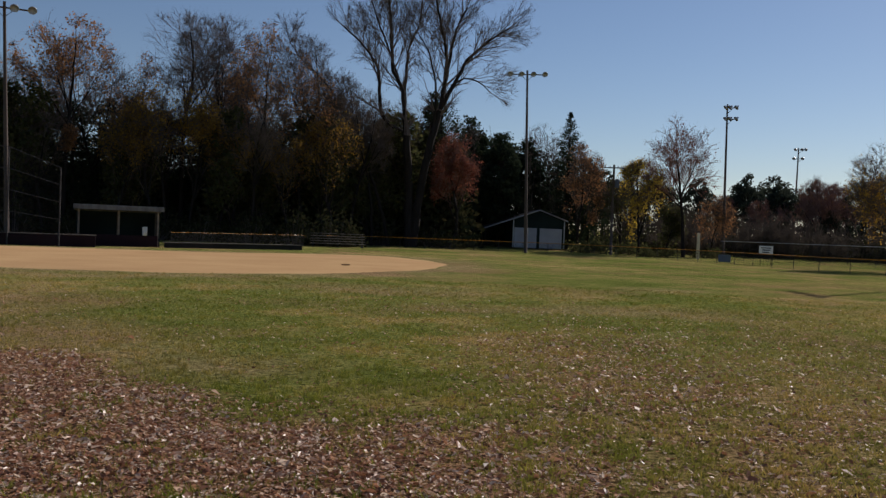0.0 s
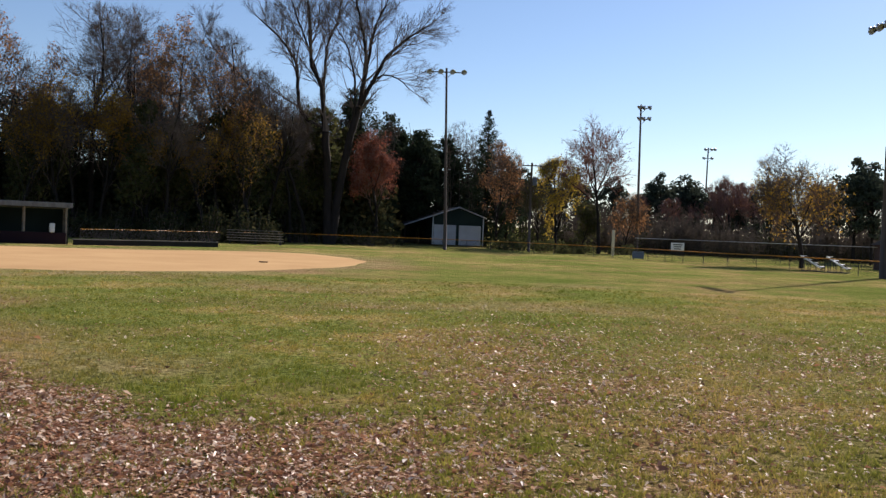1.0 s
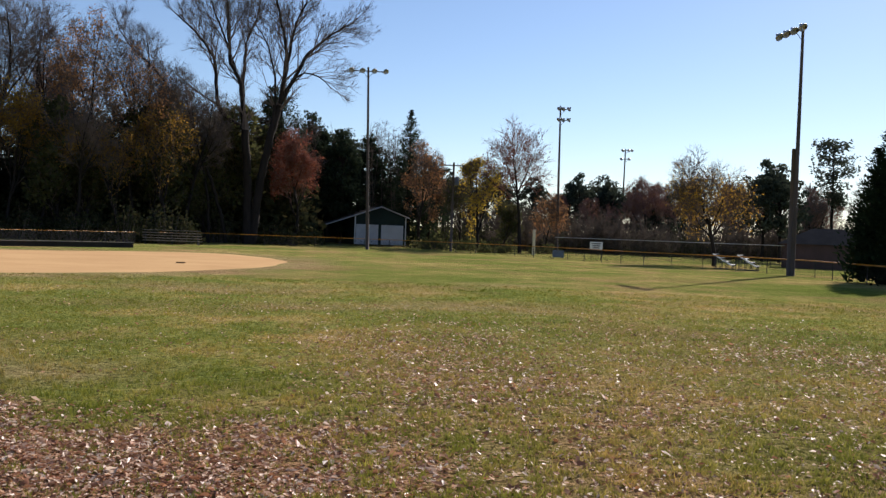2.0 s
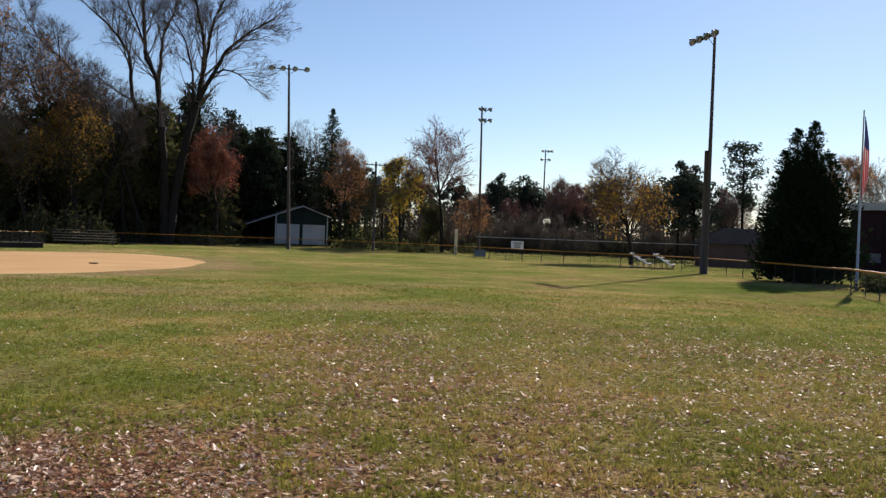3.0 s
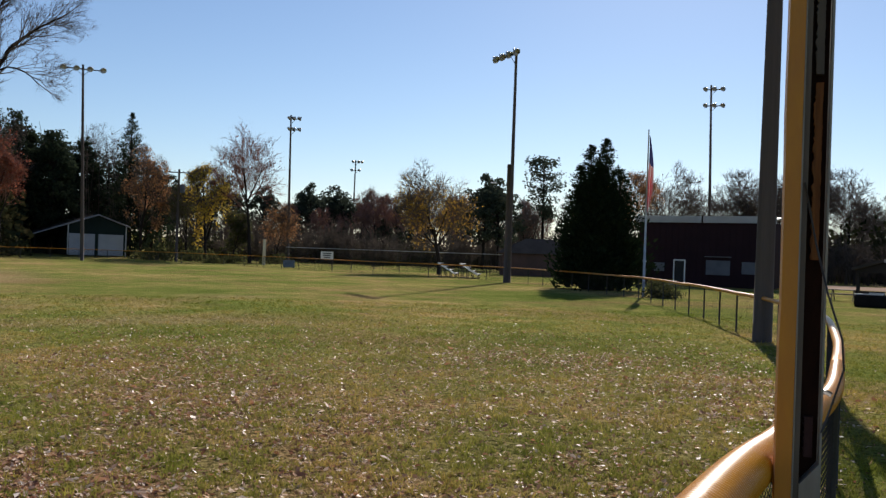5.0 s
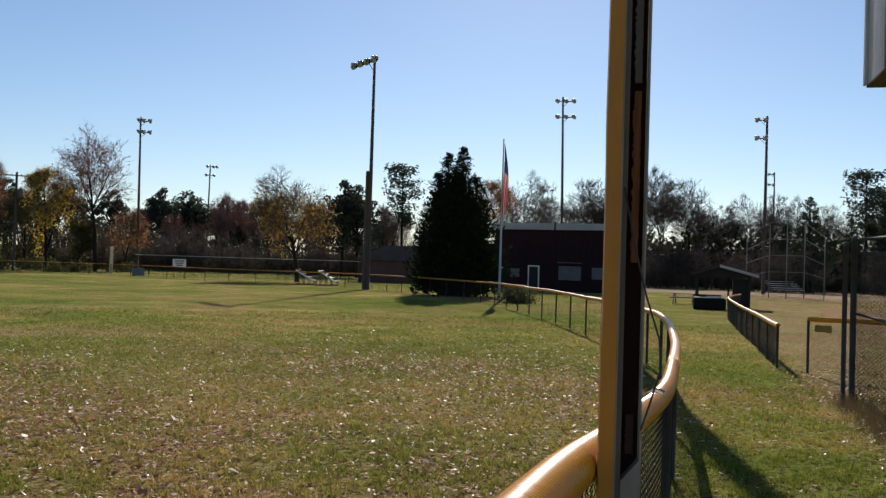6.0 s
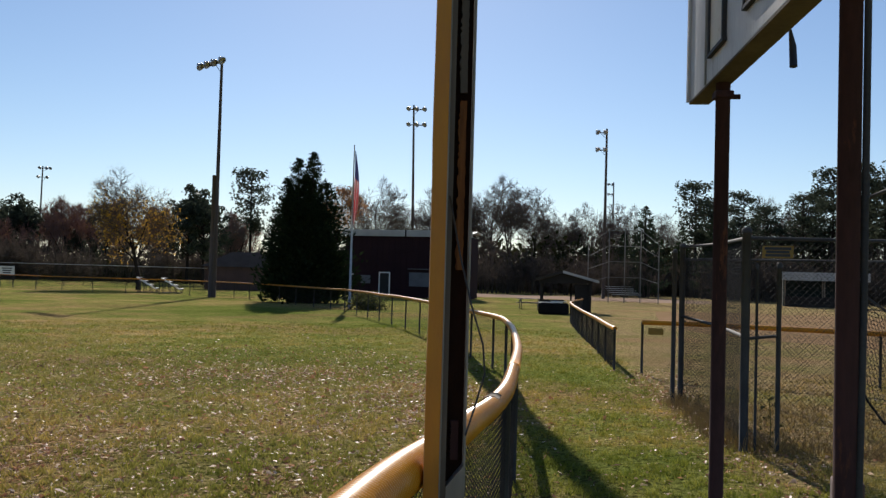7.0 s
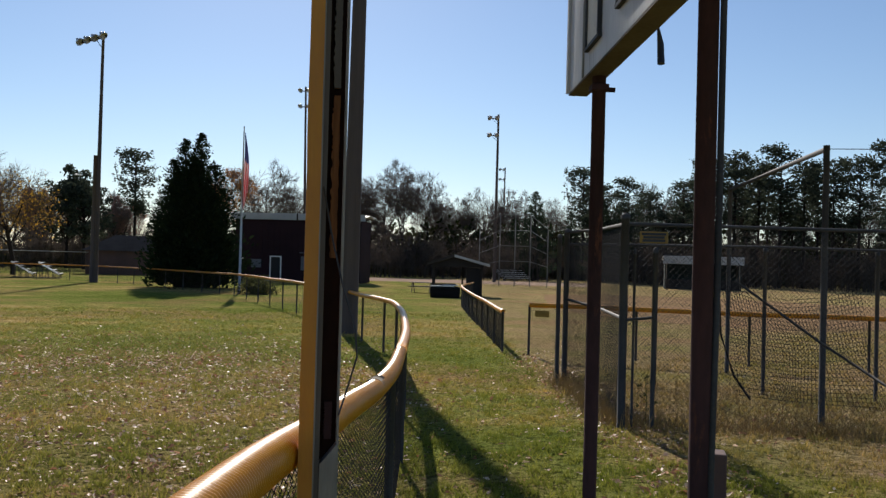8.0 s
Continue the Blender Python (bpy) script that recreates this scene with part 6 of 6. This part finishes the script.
# ---- second diamond ----
def shelter(az, dist):
    x, y = at(az, dist)
    b = thing("shelter", x, y, 0, -az, "dark gabled shelter open at the front", "shelter")
    w, d, h, apex, ax = 3.2, 2.6, 1.95, 2.6, -0.2
    for px in (-w / 2, w / 2):
        for py in (-d / 2, d / 2):
            part("post", Shape().box((px, py, h / 2), (0.14, 0.14, h), chamfer=0.01), DARKWOOD, b)
    part("post", Shape().box((0.35, d / 2, h / 2), (0.12, 0.12, h), chamfer=0.01), DARKWOOD, b)
    part("side_wall", Shape().box((w / 2 - 0.55, 0, h / 2 - 0.02), (0.9, d * 0.9, h - 0.06)), DARKWOOD, b, "dark boarded end")
    part("low_wall", Shape().box((-w / 4 - 0.1, -d / 2, 0.42), (w / 2, 0.09, 0.84)), DARKWOOD, b)
    for py in (-d / 2 - 0.05, d / 2 + 0.05):
        g = Shape()
        g.v = [(-w / 2 - 0.1, py - 0.04, h), (w / 2 + 0.1, py - 0.04, h), (w / 2 + 0.1, py - 0.04, h + 0.15), (ax, py - 0.04, apex), (-w / 2 - 0.1, py - 0.04, h + 0.15)]
        g.v += [(p[0], p[1] + 0.08, p[2]) for p in g.v]
        g.f = [(0, 1, 2, 3, 4), (9, 8, 7, 6, 5)] + [(i, 5 + i, 5 + (i + 1) % 5, (i + 1) % 5) for i in range(5)]
        part("gable", g, DARKWOOD, b)
    # Pale metal right, dark shingle left: sunlit and shaded slopes put into the colour.
    for x1, m in ((-w / 2 - 0.35, SHINGLE), (w / 2 + 0.55, GREYMETAL)):
        z1 = h + 0.16 - (0.1 if x1 > 0 else 0.05)
        r = Shape()
        r.v = [(ax, -d / 2 - 0.4, apex + 0.02), (x1, -d / 2 - 0.4, z1), (x1, d / 2 + 0.3, z1), (ax, d / 2 + 0.3, apex + 0.02)]
        r.v += [(p[0], p[1], p[2] + 0.16) for p in r.v]
        r.f = [(0, 1, 2, 3), (7, 6, 5, 4), (0, 4, 5, 1), (1, 5, 6, 2), (2, 6, 7, 3), (3, 7, 4, 0)]
        part("roof_slope", r, m, b)
    return b


shelter(54.5, 60)
x, y = at(53.75, 56)
tarp = thing("covered_stack", x, y, 0, -53, "low stack under black sheeting with pale boards on top", "stack")
part("sheet", Shape().box((0, 0, 0.35), (1.9, 1.1, 0.7), chamfer=0.12), BLACKSHEET, tarp)
part("board", Shape().box((-0.2, -0.2, 0.735), (1.5, 0.22, 0.05), pose(0, 0, 0, 0, 0, 6)), ALUM, tarp)
part("board", Shape().box((0.3, 0.2, 0.79), (1.0, 0.18, 0.05), pose(0, 0, 0, 0, 0, -9)), ALUM, tarp)
x, y = at(52.2, 64)
pt = thing("picnic_table", x, y, 0, -60, "weathered picnic table beside the shelter", "table")
part("tabletop", Shape().box((0, 0, 0.74), (1.8, 0.75, 0.05), chamfer=0.008), OLDWOOD, pt)
for sy in (-0.65, 0.65):
    part("bench", Shape().box((0, sy, 0.45), (1.8, 0.26, 0.05), chamfer=0.008), OLDWOOD, pt)
for px in (-0.65, 0.65):
    for sy in (-1, 1):
        part("leg", Shape().tube([(px, sy * 0.7, 0.0), (px, sy * 0.2, 0.72)], 0.04, 5), OLDWOOD, pt)
dugout("dugout", 69.8, 104, 5, 7.9, 2.4, 3.6, "dugout with a pale deep-edged roof beyond the pen", GREYMETAL, wall_h=1.1, front_wall=DARKWOOD, edge=0.85)

# ---- signs and posts beyond the outfield ----
def board_sign(name, az, dist, z, w, h, m, label, lines=()):
    x, y = at(az, dist)
    s = thing(name, x, y, 0, -az, label, "sign")
    part("panel", Shape().box((0, 0, z), (w, 0.04, h), chamfer=0.008), m, s)
    for px in (-w * 0.38, w * 0.38):
        part("post", Shape().tube([(px, 0.055, -0.1), (px, 0.055, z + h * 0.4)], 0.03, 6), GALV, s)
    for k, ww in enumerate(lines):
        part("print", Shape().box((0, -0.024, z + h * (0.26 - 0.26 * k)), (w * ww, 0.006, h * 0.12)), INK, s)
    return s


board_sign("sign", 20.15, 96, 1.55, 1.35, 0.85, WHITEPAINT, "white rectangular sign on the far fence", (0.7, 0.6, 0.5))
board_sign("sign", 17.75, 94, 0.55, 1.2, 0.75, BLUE, "low bluish sign by the fence")
x, y = at(16.15, 112)
wp = thing("square_post", x, y, ground_z(x, y), 0, "tan square post beyond the fence", "post")
part("shaft", Shape().box((0, 0, 1.6), (0.32, 0.32, 3.2), chamfer=0.02), PLATE, wp)


build_ground()


# ---- turf detail ----
def turf_points(n, seed, d0, d1, az0, az1, bias=1.0):
    rs = np.random.RandomState(seed)
    d = d0 * (d1 / d0) ** (rs.rand(n) ** bias)
    a = np.radians(rs.uniform(az0, az1, n))
    return d * np.sin(a), d * np.cos(a), rs


def grass():
    """Short bent blades in tufts over the turf nearest the path."""
    tx, ty, rs = turf_points(72000, 5, 4.6, 38.0, -32, 88, 1.0)
    dry = np.array([dryness(a, b) for a, b in zip(tx, ty)])
    keep = np.array([(b < 8 or a < 10 or dry[i] < 0.5) and rs.rand() > 0.80 * smooth_step(150, 800, litter_density(a, b)) and noise.noise((a * 2.6, b * 2.6, 11.0)) + 0.7 * noise.noise((a * 7.0, b * 7.0, 12.0)) > -0.12 for i, (a, b) in enumerate(zip(tx, ty))])
    tx, ty, dry = tx[keep], ty[keep], dry[keep]
    per = 6
    wide = np.repeat(1 + 0.045 * np.hypot(tx, ty), per)
    x = np.repeat(tx, per) + rs.normal(0, 0.022, len(tx) * per) * wide
    y = np.repeat(ty, per) + rs.normal(0, 0.022, len(tx) * per) * wide
    z = np.array([ground_z(a, b) for a, b in zip(x, y)])
    n = len(x)
    h = np.repeat(rs.uniform(0.6, 1.5, len(tx)), per) * rs.uniform(0.026, 0.074, n)
    a, la = rs.uniform(0, 2 * np.pi, n), rs.uniform(0, 2 * np.pi, n)
    w = rs.uniform(0.003, 0.0065, n) * wide
    lean = rs.uniform(0.2, 1.1, n) * h
    base = np.stack([x, y, z - 0.004], 1)
    side = np.stack([np.cos(a) * w, np.sin(a) * w, 0 * w], 1)
    bend = np.stack([np.cos(la) * lean, np.sin(la) * lean, h], 1)
    sh = Shape()
    sh.v = np.stack([base - side, base + side, base + bend], 1).reshape(-1, 3).tolist()
    sh.f = np.arange(n * 3).reshape(-1, 3).tolist()
    ob = part("grass", sh, BLADES)
    straw = ob.data.attributes.new("dry", "FLOAT", "POINT")
    straw.data.foreach_set("value", np.repeat(np.repeat(dry, per), 3))
    return tagged(ob, "short autumn grass, green and straw-coloured", "grass", kind="stuff")


def fallen_leaves():
    count, near_d, far_d, az0, az1 = 420000, 4.6, 34.0, -36, 92
    x, y, rs = turf_points(count, 11, near_d, far_d, az0, az1)
    d = np.hypot(x, y)
    # candidates fall off as one over the square of the distance
    per_m2 = count / (math.log(far_d / near_d) * math.radians(az1 - az0)) / d ** 2
    want = np.array([litter_density(a, b) for a, b in zip(x, y)])
    ok = rs.rand(len(x)) < want / per_m2
    x, y, d = x[ok], y[ok], d[ok]
    n = len(x)
    z = np.array([ground_z(a, b) for a, b in zip(x, y)]) + rs.uniform(0.004, 0.022, n)
    L = (0.010 + 0.026 * rs.rand(n) ** 1.5) * (1 + 0.018 * d) * np.where(rs.rand(n) < 0.04, 1.7, 1.0)
    W = L * rs.uniform(0.42, 0.75, n)
    a = rs.uniform(0, 2 * np.pi, n)
    pitch, roll = rs.normal(0, 0.32, n), rs.normal(0, 0.45, n)
    curl = rs.uniform(-0.1, 0.75, n)
    ca, sa, cp, sp, cr, sr = np.cos(a), np.sin(a), np.cos(pitch), np.sin(pitch), np.cos(roll), np.sin(roll)
    ex = np.stack([ca * cp, sa * cp, sp], 1)
    ey0 = np.stack([-sa, ca, 0 * a], 1)
    ez0 = np.cross(ex, ey0)
    ey = ey0 * cr[:, None] + ez0 * sr[:, None]
    ez = np.cross(ex, ey)
    c = np.stack([x, y, z], 1)
    P = lambda u, v, h: c + ex * (L * u)[:, None] + ey * (W * v)[:, None] + ez * (L * h)[:, None]
    o = np.ones(n)
    pts = [P(-1 * o, 0 * o, 0.25 * curl), P(-0.35 * o, 0.9 * o, 0.55 * curl), P(0.35 * o, 0.8 * o, 0.6 * curl), P(1.0 * o, 0 * o, 0.35 * curl), P(0.35 * o, -0.8 * o, 0.6 * curl), P(-0.35 * o, -0.9 * o, 0.55 * curl), P(-0.1 * o, 0 * o, 0 * o), P(0.45 * o, 0 * o, 0.05 * o)]
    near = d < 6.6
    v = np.concatenate([np.stack(pts, 1)[near].reshape(-1, 3), np.stack([pts[0], pts[1], pts[3], pts[5]], 1)[~near].reshape(-1, 3)])
    m = int(near.sum())
    i = np.arange(m)[:, None] * 8
    far = m * 8 + np.arange(n - m)[:, None] * 4
    f = (far + np.array((0, 1, 2))).tolist() + (far + np.array((0, 2, 3))).tolist()
    for q in ((0, 6, 1), (6, 7, 2, 1), (7, 3, 2), (0, 5, 6), (6, 5, 4, 7), (7, 4, 3)):
        f += (i + np.array(q)).tolist()
    sh = Shape()
    sh.v, sh.f = v.tolist(), f
    return tagged(part("fallen_leaves", sh, L_FALLEN), "dry brown and pale fallen leaves strewn on the grass", "leaves", kind="stuff")


def dry_weeds():
    """Straw-coloured stalks round and inside the practice pen and along the path's edge."""
    rs = random.Random(31)
    sh = Shape()
    for k in range(2600):
        u, v = rs.random(), rs.random()
        x = 10.9 + 3.9 * u + 2.2 * v
        y = 4.9 + 2.9 * u - 4.6 * v
        z = ground_z(x, y)
        h = rs.uniform(0.06, 0.26) * (1.8 if rs.random() < 0.06 else 1)
        a, b = rs.uniform(-0.5, 0.5) * h, rs.uniform(-0.5, 0.5) * h
        sh.tube([(x, y, z), (x + a * 0.4, y + b * 0.4, z + h * 0.6), (x + a, y + b, z + h)], [0.003, 0.0025, 0.001], 3, caps=False)
    for k in range(1500):
        u = rs.random()
        x, y = (10.84 + 3.84 * u, 4.91 + 3.01 * u) if k % 2 else (10.84 + 1.91 * u, 4.91 - 2.91 * u)
        x, y = x + rs.gauss(0.05, 0.14), y + rs.gauss(0, 0.14)
        z = ground_z(x, y)
        h = rs.uniform(0.05, 0.30)
        a, b = rs.uniform(-0.7, 0.7) * h, rs.uniform(-0.7, 0.7) * h
        sh.tube([(x, y, z), (x + a * 0.4, y + b * 0.4, z + h * 0.6), (x + a, y + b, z + h)], [0.004, 0.003, 0.001], 3, caps=False)
    return tagged(part("dry_weeds", sh, STRAW), "straw-coloured dry weeds in the practice pen", "weeds", kind="stuff")


def weed_plant(x, y, h):
    w = thing("weed", x, y, ground_z(x, y), 0, "tall green weed by the chain-link fence", "weed")
    rs = random.Random(3)
    stem, leaves = Shape(), []
    stem.tube([(0, 0, -0.02), (0.01, 0, h * 0.5), (0.0, 0.02, h)], [0.008, 0.006, 0.003], 5)
    for k in range(9):
        z = h * (0.2 + 0.09 * k)
        a = k * 2.4
        r = 0.16 * (1 - 0.5 * k / 12)
        p = Vector((math.cos(a) * r, math.sin(a) * r, z + 0.05))
        stem.tube([(0, 0, z), p], [0.004, 0.002], 3, caps=False)
        leaves += [p, p * 0.8 + Vector((0, 0, z * 0.2))]
    part("stem", stem, OLIVEGREEN, w)
    for k, p in enumerate(leaves):
        part("leaf", leaf_cloud([p], 4, 0.014, 0.026, 6 + k), L_OLIVE, w)
    return w


grass()
fallen_leaves()
dry_weeds()
weed_plant(11.55, 4.75, 0.62)
